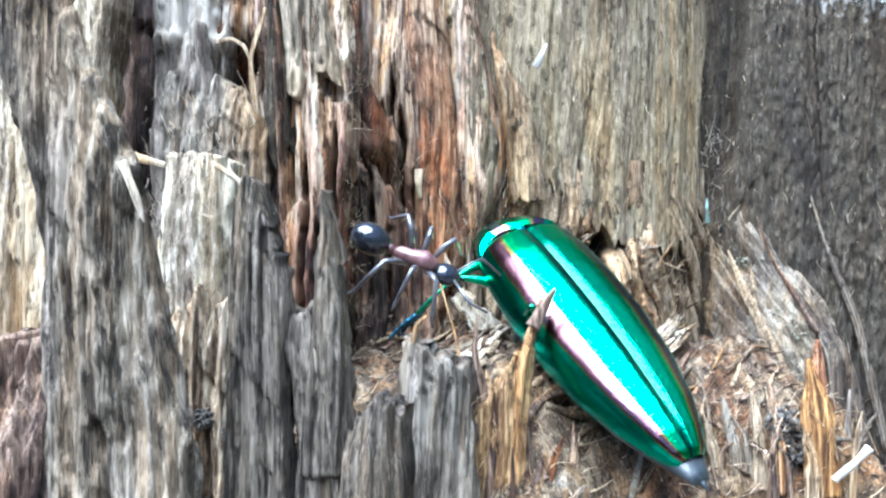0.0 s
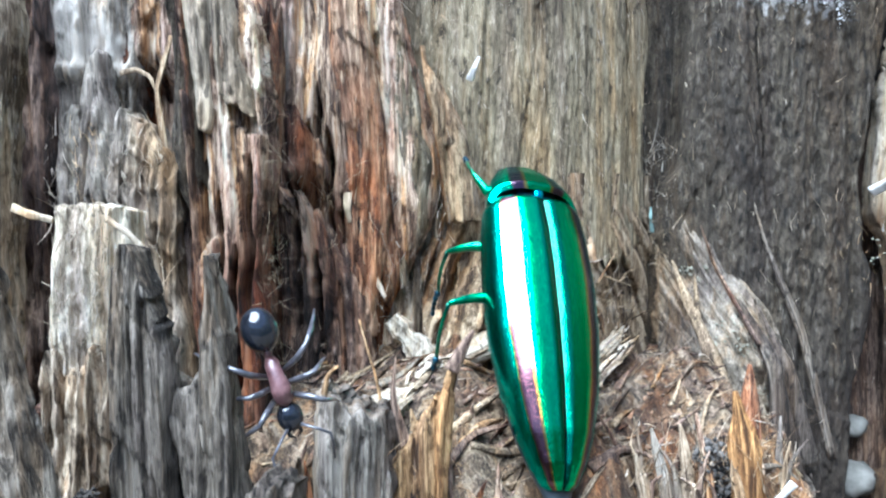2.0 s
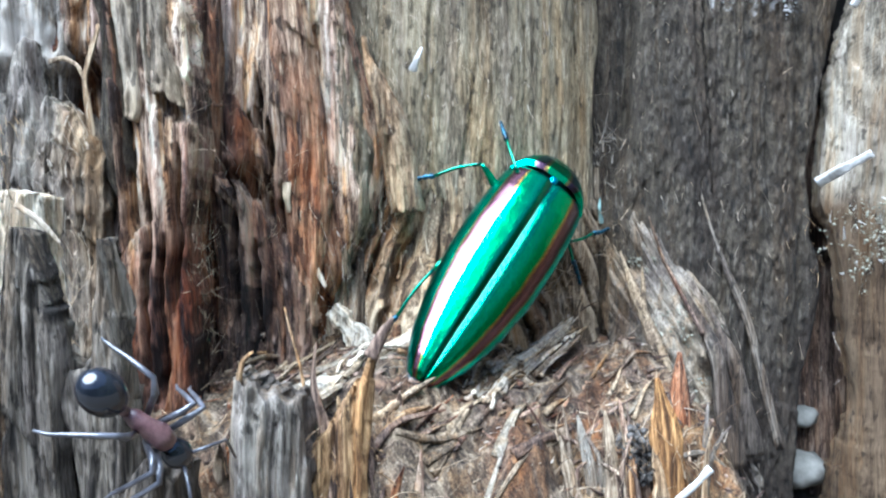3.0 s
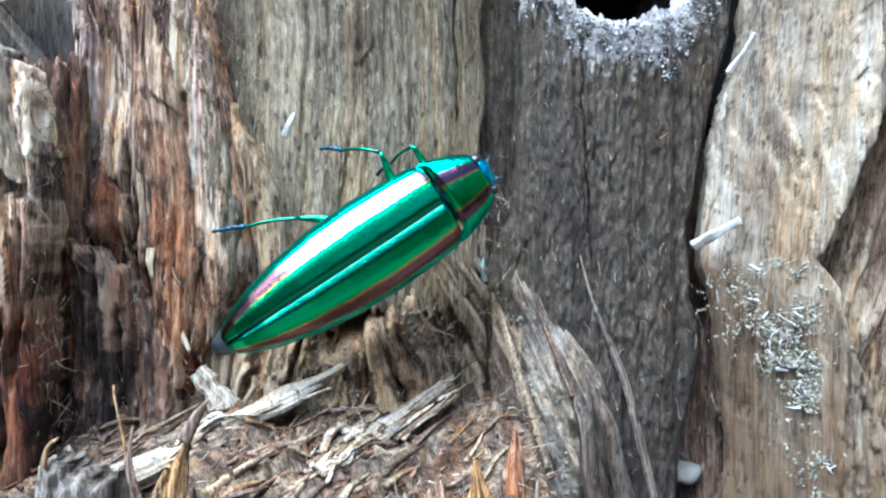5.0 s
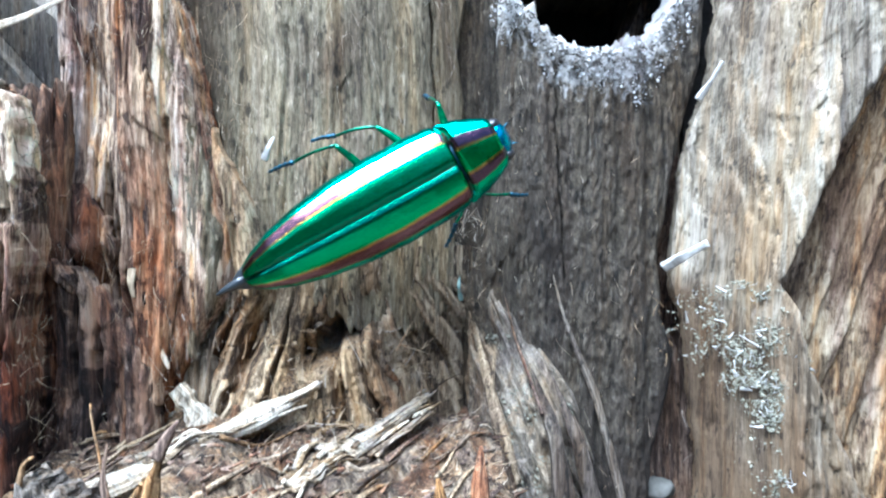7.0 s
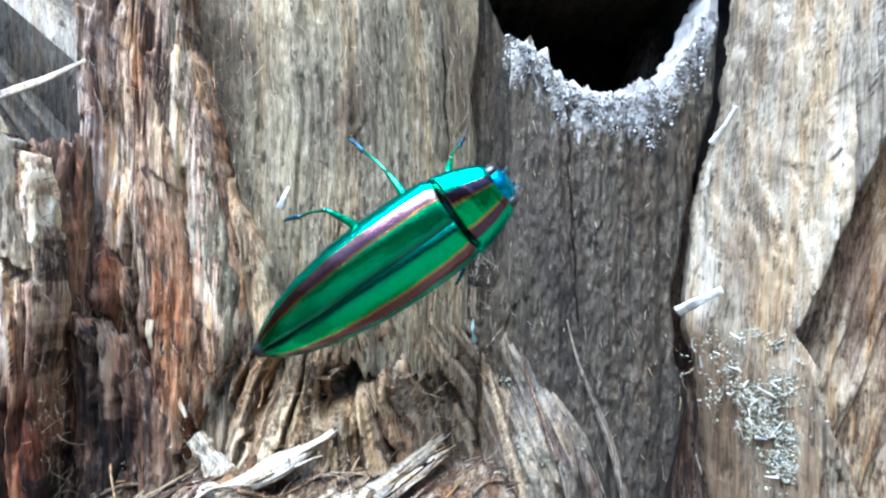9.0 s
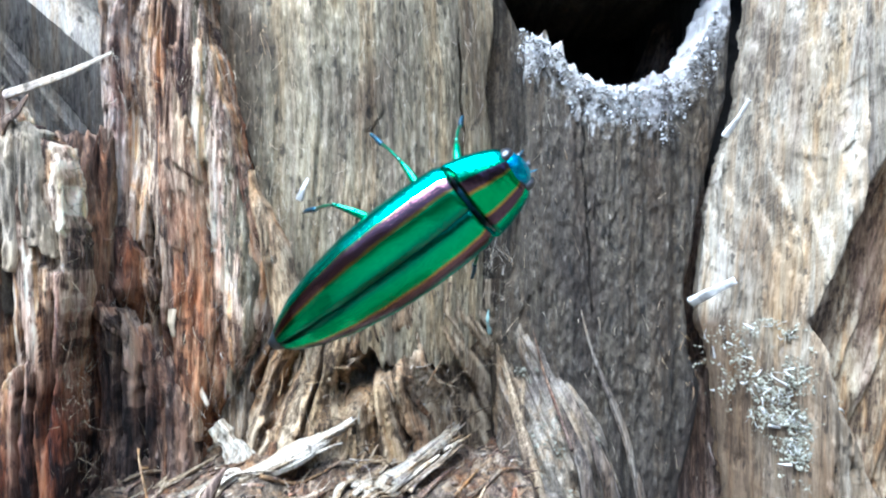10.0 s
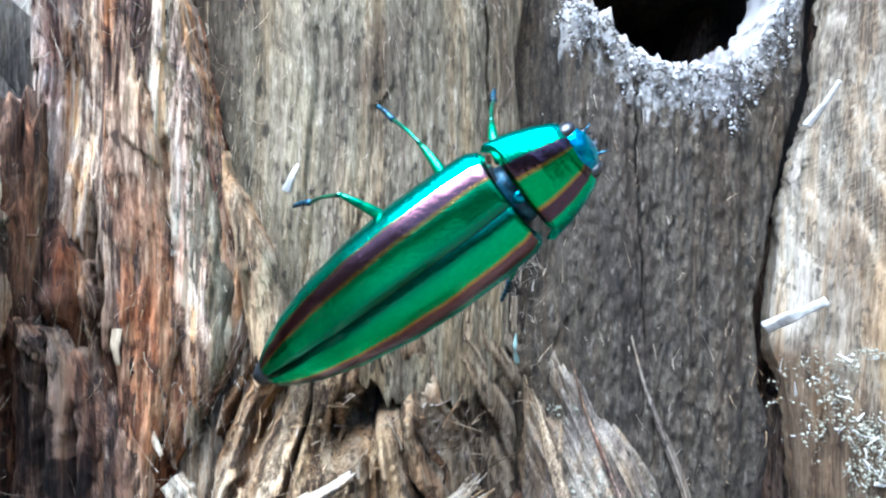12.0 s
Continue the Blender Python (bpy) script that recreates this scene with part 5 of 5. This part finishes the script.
# ---- the beetle ----
def loft(name, rings, material, closed=True, uv=None, caps=True):
    n, k = len(rings), len(rings[0])
    faces = grid_faces(n, k, closed=closed)
    if caps and closed:
        faces += [tuple(range(k))[::-1], tuple((n - 1) * k + c for c in range(k))]
    return mesh_of(name, np.concatenate(rings), faces, material, uv=uv)


def half_width(x):
    return np.interp(x, [-19.4, -19, -17.5, -15, -11, -6, -1, 4, 6.8, 7.8, 8.1], [1.0, 1.55, 2.4, 3.45, 4.5, 5.25, 5.5, 5.35, 5.1, 4.6, 3.8])


def dome(x):
    return np.interp(x, [-19.4, -19, -17.5, -15, -10, -5, 0, 4, 7.4, 8.1], [0.7, 1.15, 1.85, 2.55, 3.3, 3.65, 3.75, 3.6, 3.1, 2.5])


def elytron_mesh(sign):
    xs = np.concatenate([np.linspace(8.1, 6.5, 10), np.linspace(6.2, -16, 60), np.linspace(-16.3, -19.4, 14)])
    a = np.linspace(0, 1, 44)
    rings, uv = [], []
    for x in xs:
        th = np.radians(90 - a * 112)
        wd, hd = float(half_width(x)), float(dome(x))
        y = wd * np.sign(np.cos(th)) * np.abs(np.cos(th)) ** 0.8
        z = hd * np.sign(np.sin(th)) * np.abs(np.sin(th)) ** 0.95
        rib = 0.018 * np.cos(a * 2 * np.pi * 5) * np.clip((8 - x) / 4, 0, 1)
        seam = -0.3 * np.exp(-(a / 0.02) ** 2)
        y, z = y + 0.03, z + (rib + seam) * np.sin(np.clip(th, 0.2, 2))
        rings.append(np.stack([0 * a + x - 0.5 * (1 - a) * (x > 7.9), sign * y, z], 1))
        uv += [((x + 19.4) / 27.5, q) for q in a]
    m = mesh_of("wing_case", np.concatenate(rings), grid_faces(len(xs), len(a)), ELYTRON, uv=uv)
    if sign < 0:
        m.flip_normals()
    return m


def neck_mesh():
    xs = np.concatenate([np.linspace(0, 0.5, 5), np.linspace(0.7, 4.6, 26), np.linspace(4.8, 5.2, 5)])
    a = np.linspace(-1, 1, 61)
    rings, uv = [], []
    for x in xs:
        wd = float(np.interp(x, [0, 0.3, 1.5, 3.3, 4.7, 5.2], [4.3, 4.75, 4.5, 3.8, 3.1, 2.6]))
        hd = float(np.interp(x, [0, 0.4, 2.4, 4.6, 5.2], [2.1, 2.6, 2.6, 2.1, 1.4]))
        th = np.radians(90 - a * 125)
        y = wd * np.sign(np.cos(th)) * np.abs(np.cos(th)) ** 0.8
        z = hd * np.sign(np.sin(th)) * np.abs(np.sin(th)) ** 0.95
        pit = 0.06 * (vn(a * 30, x * 6 + 0 * a, 500) - 0.5)
        bow = 0.5 * (1 - np.abs(a) ** 2)
        corner = 1.1 * np.exp(-((np.abs(a) - 0.7) / 0.13) ** 2) * np.clip(1 - x / 1.6, 0, 1)
        rings.append(np.stack([x - bow * 0.36 * np.clip(1 - x / 0.6, 0, 1) - corner, y * (1 + 0.06 * corner), z + pit], 1))
        uv += [(x / 5.6, abs(q)) for q in a]
    return mesh_of("neck_shield", np.concatenate(rings), grid_faces(len(xs), len(a)), NECK, uv=uv)


def ball_mesh(name, size, material, sub=3, centre=(0, 0, 0), rough=0.0):
    bm = bmesh.new()
    bmesh.ops.create_icosphere(bm, subdivisions=sub, radius=1)
    for q in bm.verts:
        f = 1 + rough * noise.noise(q.co * 2.5)
        q.co = Vector([(q.co[i] * size[i] * f + centre[i]) * MM for i in range(3)])
    for f in bm.faces:
        f.smooth = True
    me = bpy.data.meshes.new(name)
    bm.to_mesh(me)
    bm.free()
    me.materials.append(material)
    return me


def limb_mesh(name, path, radii, material, sides=10):
    path, rings = np.asarray(path, float), []
    tan = np.gradient(path, axis=0)
    tan /= np.linalg.norm(tan, axis=1)[:, None]
    ang = np.linspace(0, 2 * np.pi, sides, endpoint=False)
    for p, t, r in zip(path, tan, radii):
        s = np.cross(t, (0.1, 0.2, 1.0))
        s /= np.linalg.norm(s)
        q = np.cross(s, t)
        rings.append(p + r * (np.cos(ang)[:, None] * s + np.sin(ang)[:, None] * q))
    return loft(name, rings, material)


beetle = thing("jewel_beetle", "metallic green beetle with maroon stripes walking on the wood", "beetle", STUMP)
attach("wing_case", elytron_mesh(1), beetle, "green metallic wing case with a maroon, gold-edged stripe")
attach("wing_case", elytron_mesh(-1), beetle, "green metallic wing case with a maroon, gold-edged stripe")
xs = np.linspace(-20.9, 8.0, 40)
ang = np.linspace(0, 2 * np.pi, 28, endpoint=False)
attach("abdomen", loft("abdomen", [np.stack([0 * ang + x, 0.93 * max(0.12, float(half_width(max(x, -18.6)) * np.interp(x, [-20.9, -18.6, 6.6, 8.0], [0.4, 1.1, 1.0, 0.8]))) * np.cos(ang),
       np.interp(x, [-20.9, -19, -8, 8.2], [0.3, 0.9, 2.0, 2.2]) * np.sin(ang) * 0.95 - 0.5], 1) for x in xs], ABDOMEN), beetle, "dark steel grey underside and tail tip")
tail = attach("tail_tip", limb_mesh("tail_tip", [(0, 0, 0), (-1.2, 0, 0), (-2.6, 0, -0.05), (-3.6, 0, -0.1), (-4.2, 0, -0.1)], [0.7, 0.66, 0.5, 0.26, 0.08], ABDOMEN, 12), beetle, "dark pointed tail tip")
attach("waist", ball_mesh("waist", (2.4, 2.7, 1.75), TARSUS, 3, (8.2, 0, 0.1), 0.1), beetle, "dark blue waist between wing cases and neck")
attach("scutellum", ball_mesh("scutellum", (0.7, 0.55, 0.3), TEAL, 2, (8.6, 0, 2.0)), beetle, "small blue green shield between the wing cases")
fore = attach("forebody", neck_mesh(), beetle, "green neck shield with two dark bands")
attach("chest", ball_mesh("chest", (3.0, 3.5, 1.8), ABDOMEN, 3, (2.3, 0, -0.2)), fore, "dark underside of the neck")
attach("head", ball_mesh("head", (1.4, 2.3, 1.6), TEAL, 3, (5.1, 0, 0.0), 0.12), fore, "blue green head")
for sgn in (1, -1):
    attach("eye", ball_mesh("eye", (0.95, 0.7, 1.1), BLACK, 3, (5.2, sgn * 1.9, 0.15)), fore, "glossy black eye")
    feel = np.array([(5.9, sgn * 0.9, 0.0), (6.2, sgn * 1.0, 0.2), (6.5, sgn * 1.1, 0.3), (6.8, sgn * 1.2, 0.3), (7.1, sgn * 1.3, 0.2)])
    attach("antenna", limb_mesh("antenna", feel, [0.12, 0.09, 0.1, 0.08, 0.03], TARSUS, 8), fore, "short blue green feeler")
    attach("jaw", limb_mesh("jaw", [(6.0, sgn * 0.7, -0.7), (6.4, sgn * 0.7, -1.0), (6.7, sgn * 0.3, -1.2)], [0.4, 0.3, 0.08], BLACK, 8), fore, "dark jaw")

FEMUR, SHIN = 5.2, 9.0


def femur_mesh(s):
    x = np.linspace(0, FEMUR * s, 12)
    r = np.interp(x / (FEMUR * s), [0, 0.35, 0.8, 1], [0.36, 0.56, 0.38, 0.26])
    return limb_mesh("thigh", np.stack([x, 0 * x, 0.35 * np.sin(x / (FEMUR * s) * np.pi)], 1), r, LEGGREEN)


def shin_mesh(s):
    x = np.linspace(0, SHIN * 0.6 * s, 10)
    return limb_mesh("shin", np.stack([x, 0 * x, 0.25 * np.sin(x / x[-1] * np.pi)], 1), np.interp(x / x[-1], [0, 0.2, 1], [0.24, 0.19, 0.21]), SHINGREEN)


def foot_mesh(s):
    x = np.linspace(SHIN * 0.6 * s, SHIN * s, 16)
    f = (x - x[0]) / (x[-1] - x[0])
    return limb_mesh("foot", np.stack([x, 0 * x, 0.15 * np.sin(f * np.pi)], 1), 0.22 + 0.14 * np.abs(np.sin(f * np.pi * 5)) - 0.12 * f, TARSUS)


LEGS = {}
for key, hip, s in (("front_left", (8.6, 2.6, -1.4), 0.9), ("mid_left", (4.0, 3.2, -1.6), 1.0), ("hind_left", (-1.5, 3.0, -1.7), 1.15),
                    ("front_right", (8.6, -2.6, -1.4), 0.9), ("mid_right", (4.0, -3.2, -1.6), 1.0), ("hind_right", (-1.5, -3.0, -1.7), 1.15)):
    thigh = attach("leg", femur_mesh(s), beetle, "green metallic leg")
    shin = attach("shin", shin_mesh(s), thigh)
    attach("foot", foot_mesh(s), shin, "dark blue jointed foot")
    LEGS[key] = (thigh, shin, Vector(hip), s)

# ---- the ant ----
ANT = 0.79


def ant_ball(name, size, material, sub, centre):
    return ball_mesh(name, [q * ANT for q in size], material, sub, [q * ANT for q in centre])


def ant_limb(name, path, radii, material, sides):
    return limb_mesh(name, np.asarray(path, float) * ANT, [q * ANT for q in radii], material, sides)


ant = thing("ant", "black and dull red ant with long grey legs", "ant", STUMP)
attach("abdomen", ant_ball("abdomen", (1.85, 1.45, 1.4), ANTBLACK, 3, (-3.6, 0, 0.5)), ant, "glossy black abdomen")
attach("waist", ant_ball("waist", (0.55, 0.4, 0.6), ANTRED, 2, (-1.7, 0, 0.3)), ant, "dull red waist knot")
attach("chest", ant_limb("chest", [(-1.4, 0, 0.2), (-0.8, 0, 0.5), (0.3, 0, 0.6), (1.3, 0, 0.9), (2.2, 0, 0.7), (2.7, 0, 0.5)], [0.3, 0.6, 0.65, 0.85, 0.75, 0.3], ANTRED, 14), ant, "dull red chest")
anthead = attach("head", ant_ball("head", (1.25, 1.05, 0.85), ANTBLACK, 3, (3.7, 0, 0.3)), ant, "black head")
for sgn in (1, -1):
    attach("antenna", ant_limb("antenna", [(4.4, sgn * 0.4, 0.6), (5.3, sgn * 1.6, 1.2), (6.0, sgn * 2.4, 1.4), (7.0, sgn * 2.4, 1.0), (8.2, sgn * 2.2, 0.6)], [0.13, 0.12, 0.12, 0.12, 0.09], ANTLEG, 6), anthead, "thin elbowed feeler")
    attach("jaw", ant_limb("jaw", [(4.6, sgn * 0.45, 0.1), (5.2, sgn * 0.5, 0.0), (5.5, sgn * 0.1, 0.0)], [0.2, 0.16, 0.05], ANTBLACK, 6), anthead, "black jaw")
ANT_LEGS = []
for x, reach, back in ((1.6, 3.8, 2.2), (0.85, 3.9, -0.4), (0.1, 4.4, -3.2)):
    for sgn in (1, -1):
        leg = attach("leg", ant_limb("leg", [(0, 0, 0), (0.25 * back, sgn * 0.3 * reach, 1.4), (0.5 * back, sgn * 0.5 * reach, 1.9), (0.75 * back, sgn * 0.72 * reach, 0.2), (0.95 * back, sgn * 0.9 * reach, -1.4), (1.15 * back, sgn * reach, -1.9)],
                                              [0.22, 0.27, 0.2, 0.19, 0.14, 0.08], ANTLEG, 8), ant, "long thin grey leg")
        ANT_LEGS.append((leg, x, sgn))

# ---- motion rows: seconds, place in the stump's frame in mm, turn in degrees ----
BEETLE_ROWS = [
    (0, 10.9, 66.8, -4.5, -16.2, -34.7, 116.7),
    (0.3, 12.2, 64.1, -2.5, 6.0, -48.0, 112.0),
    (0.5, 14.3, 63.0, -1.9, 15.1, -48.2, 100.8),
    (0.8, 15.6, 66.1, -1.7, 7.4, -48.1, 104.1),
    (1.0, 15.9, 68.9, -2.3, 13.9, -44.4, 97.3),
    (1.2, 15.4, 69.4, -1.8, 13.0, -46.7, 101.9),
    (1.5, 14.8, 69.7, -1.0, 10.9, -50.0, 108.1),
    (2.0, 16.1, 70.4, -0.4, 19.5, -58.8, 89.5),
    (2.2, 17.1, 74.7, 1.0, 21.7, -53.7, 77.9),
    (2.5, 18.8, 75.4, 0.1, 44.9, -41.3, 56.8),
    (3.0, 21.4, 79.4, 1.9, 54.0, -41.5, 44.5),
    (3.5, 22.2, 82.0, 3.9, 68.6, -37.6, 37.0),
    (5.5, 22.6, 77.7, 11.0, 96.0, -28.8, 4.2),
    (6.0, 24.3, 79.4, 13.0, 95.0, -26.6, 6.0),
    (6.5, 26.2, 79.0, 16.3, 98.0, -28.4, 6.2),
    (7.0, 27.0, 80.6, 16.8, 98.0, -28.6, 1.8),
    (9.0, 25.8, 76.8, 16.0, 107.6, -33.4, -13.0),
    (9.5, 25.5, 74.6, 16.1, 112.2, -34.4, -14.0),
    (10.0, 25.3, 74.4, 16.2, 116.5, -34.8, -15.5),
    (10.5, 25.6, 75.0, 15.8, 117.5, -34.6, -16.0),
    (11.0, 25.4, 75.2, 15.9, 118.0, -34.8, -18.0),
    (11.5, 25.2, 76.0, 16.3, 115.0, -35.8, -17.0),
    (12.0, 25.3, 76.0, 15.8, 113.2, -35.2, -18.5),
]
# feet, in the stump's frame: seconds, u, v, w; seconds alone: drawn in under the body
FEET = {
    "front_left": [(0, -4.6, 70.0, -8.7), (0.3, -0.9, 80.0, 5.0), (0.5, -0.6, 81.0, 6.4), (0.8, 2.6, 83.0, 11.2), (1.0, 2.7, 83.0, 9.9), (1.2, 1.9, 83.0, 10.2), (1.5, 2.2, 83.0, 10.5), (2.0, 10.1, 84.0, 12.9), (2.2, 10.1, 84.0, 8.7), (2.5, 9.5, 84.0, 8.5), (3.0, 21.1, 86.0, 15.7), (3.5, 25.2, 86.0, 19.5), (5.5, 20.5, 85.0, 16.0), (6.0, 30.7, 86.0, 28.5), (6.5, 30.2, 87.0, 29.3), (7.0, 30.3, 87.0, 29.5), (9.0, 33.8, 87.0, 30.5), (9.5, 33.5, 87.0, 31.9), (10.0, 31.6, 88.0, 35.4), (12.0, 31.4, 88.0, 35.0)],
    "mid_left": [(0, -5.2, 70.0, -8.7), (0.3, -3.6, 72.0, -8.7), (0.5, 8.8, 76.0, -8.1), (0.8, 5.1, 80.0, -3.6), (1.2, 5.0, 80.0, -4.5), (2.0, 6.1, 80.0, -4.7), (2.2, 5.6, 80.0, -4.8), (2.5, 9.5, 83.0, 8.4), (3.5, 10.0, 83.0, 8.8), (5.5, 16.9, 85.0, 23.7), (7.0, 16.7, 85.0, 23.7), (9.0, 18.4, 86.0, 31.3), (12, 18.5, 86.0, 31.6)],
    "hind_left": [(0.0, 7.1, 70.0, -9.0), (0.3, 7.1, 72.0, -6.3), (0.5, 10.9, 74.0, -10.1), (0.8, 8.4, 66.0, -18.2), (1.0, 9.5, 66.0, -17.5), (1.2, 7.5, 68.0, -11.8), (1.5, 7.9, 68.0, -12.2), (2.0, 5.5, 72.0, -10.9), (2.2, 5.9, 76.0, -6.4), (2.5, 7.4, 76.0, -8.7), (3.0, 5.9, 77.0, -9.0), (3.3, 9.0, 79.0, -2.0), (3.5, 2.4, 81.0, 10.5), (5.5, 2.1, 82.0, 10.4), (6.0, 5.1, 83.0, 15.5), (6.5, 4.9, 84.0, 15.5), (7.0, 11.8, 84.0, 19.9), (9.0, 11.7, 85.0, 20.1), (12, 11.8, 85.0, 20.1)],
    "front_right": [(0.0,), (0.9,), (1.3, 24.9, 88.0, 10.6), (1.7, 25.4, 88.0, 10.6), (2.1,), (2.4, 35.0, 92.0, 3.6), (3.2, 35.3, 92.0, 2.6), (3.6,), (6.4,), (6.7, 44.1, 91.5, 17.0), (7.2, 43.6, 91.5, 17.8), (7.7,), (12.0,)],
    "mid_right": [(0.0,), (2.2,), (2.6, 31.0, 90.0, -4.0), (3.3, 31.0, 90.0, -4.0), (3.8,), (5.2,), (5.5, 27.0, 87.0, 1.6), (6.0, 30.0, 87.5, 6.0), (6.5, 33.6, 88.0, 10.6), (7.2, 32.5, 88.0, 10.8), (9.0, 32.4, 88.0, 11.9), (12.0, 32.3, 88.0, 10.8)],
}
# seconds, chest u v w, way it faces u v w
ANT_ROWS = [
    (0.0, -2.5, 50.0, -0.7, 0.91, 0.0, -0.41),
    (0.3, -7.0, 51.0, 0.8, 0.85, 0.5, 0.01),
    (0.6, -9.2, 51.0, 2.0, 0.79, 0.6, -0.22),
    (1.0, -9.6, 53.0, -1.6, 0.78, 0.6, -0.26),
    (1.5, -7.1, 51.0, 0.4, 0.96, 0.0, -0.27),
    (1.8, -5.4, 50.0, -1.9, 0.5, 0.3, -0.76),
    (2.0, -4.2, 47.5, -3.8, 0.3, 0.0, -0.95),
    (2.2, -2.2, 45.5, -3.8, 0.86, 0.2, -0.37),
    (2.5, -4.2, 43.5, -2.6, 0.5, 0.9, 0.12),
    (2.7, -3.4, 41.6, -4.2, 0.74, 0.6, -0.3),
    (2.9, -3.3, 40.3, -5.8, 0.58, 0.59, -0.56),
    (3.0, -3.4, 39.5, -5.9, 0.45, 0.54, -0.72),
    (3.1, -3.8, 39.0, -6.1, 0.35, 0.45, -0.85),
    (3.2, -3.3, 38.5, -6.5, 0.22, 0.54, -0.81),
    (3.3, -2.6, 38.0, -8.2, 0.1, 0.56, -0.82),
    (3.4, -2.5, 38.0, -9.6, 0.06, 0.5, -0.85),
    (3.7, -2.6, 38.0, -15.5, 0.06, 0.3, -0.9),
    (12.0, -2.6, 38.0, -15.7, 0.06, 0.3, -0.9),
]


# seconds, neck shield's shift along and above the body, its nod
FORE_ROWS = [(0.0, 8.0, 0.3, 26), (0.3, 8.1, 0.5, 14), (0.5, 8.1, 0.5, 14), (1.0, 8.1, 0.5, 14), (1.5, 8.1, 0.4, 22), (2.0, 8.1, 0.3, 28), (3.0, 8.1, 0.3, 26), (3.5, 8.1, 0.4, 16), (5.5, 8.2, 0.6, 2), (7.0, 8.2, 0.6, 0),
             (9.0, 8.3, 0.6, -3), (9.5, 8.4, 0.6, -4), (10.5, 8.7, 0.6, -4), (11.0, 9.0, 0.6, -5), (12.0, 9.2, 0.6, -5)]


def beetle_pose(row):
    t, x, y, z, rx, ry, rz = row
    return t, pose(x * MM, y * MM, z * MM, rx, ry, rz)


def leg_rows(key, body):
    thigh, shin, hip, s = LEGS[key]
    left = 1 if "left" in key else -1
    fore_aft = {"front": 5.0, "mid": -1.0, "hind": -8.0}[key.split("_")[0]]
    rows_a, rows_b = [], []
    la, lb = FEMUR * s, SHIN * s
    feet = FEET.get(key, [])
    for t, m in body:
        rest = Vector((hip.x + fore_aft, left * (9.5 if "hind" not in key else 8.0), -3.2))
        if left < 0:
            rest = Vector((hip.x + 0.6 * fore_aft, -3.4, -4.6))
        target = rest
        for f0, f1 in zip(feet, feet[1:]):
            if f0[0] - 0.001 <= t <= f1[0] + 0.001:
                near = [rest if len(f) == 1 else (m.inverted() @ (Vector(f[1:]) * MM)) / MM for f in (f0, f1)]
                target = near[0].lerp(near[1], (t - f0[0]) / (f1[0] - f0[0]))
                break
        d = target - hip
        dist = min(max(d.length, abs(la - lb) + 0.4), la + lb - 0.3)
        x = d.normalized()
        up = Vector((0.5 if "mid" in key else 0.1, 0.7 * left, 0.55)) if left > 0 else Vector((1.0 if fore_aft < 0 else -1.0, 0.1, -0.2))
        y = (up - x * up.dot(x)).normalized()
        ca = (la * la + dist * dist - lb * lb) / (2 * la * dist)
        a = math.acos(max(-1, min(1, ca)))
        fdir = x * math.cos(a) + y * math.sin(a)
        knee = hip + fdir * la
        sdir = (hip + x * dist - knee).normalized()
        n = x.cross(y)

        def basis(e, origin):
            side = n.cross(e).normalized()
            q = Matrix((e, n.normalized() * -1, side)).transposed().to_4x4()
            q.translation = origin * MM
            return q
        ma, mb = basis(fdir, hip), basis(sdir, knee)
        rows_a.append((t, ma))
        rows_b.append((t, ma.inverted() @ mb))
    return rows_a, rows_b


def smooth_rows(rows, step):
    """Fill in between the rows so that the parts keep pace with the body."""
    out = []
    for (t0, m0), (t1, m1) in zip(rows, rows[1:]):
        n = max(1, round((t1 - t0) / step))
        for k in range(n):
            out.append((t0 + (t1 - t0) * k / n, m0.lerp(m1, k / n)))
    return out + [rows[-1]]


def ant_pose(row):
    t, u, v, w, du, dv, dw = row
    x = Vector((du, dv, dw)).normalized()
    z = Vector((0.1, -0.75, 0.65))
    z = (z - x * z.dot(x)).normalized()
    m = Matrix((x, z.cross(x), z)).transposed().to_4x4()
    m.translation = Vector((u, v, w)) * MM
    return t, m


def motions():
    body = smooth_rows([beetle_pose(r) for r in BEETLE_ROWS], 0.25)
    walk(beetle, [(t, STUMP @ m) for t, m in body])
    for key in LEGS:
        ra, rb = leg_rows(key, body)
        walk(LEGS[key][0], ra)
        walk(LEGS[key][1], rb)
    walk(fore, [(t, pose(x * MM, 0, z * MM, 0, p, 0)) for t, x, z, p in FORE_ROWS])
    walk(tail, [(t, pose(x * MM, 0, -0.4 * MM)) for t, x in ((0.0, -17.4), (0.3, -16.6), (1.4, -16.6), (2.5, -17.8), (3.1, -17.8), (3.7, -16.8), (5.8, -16.8), (6.3, -18.6), (7.1, -19.2), (7.6, -16.8), (12.0, -16.6))])
    walk(ant, [(t, STUMP @ m) for t, m in (ant_pose(r) for r in ANT_ROWS)])
    for k, (leg, x, sgn) in enumerate(ANT_LEGS):
        ph = (k % 2) * math.pi + (k // 2) * math.pi
        walk(leg, [(t, pose(x * MM, sgn * 0.5 * MM, 0.2 * MM, 0, 0, 20 * math.sin(ph + 11 * min(t, 3.6)))) for t in [i * 0.2 for i in range(19)] + [12.0]])


motions()
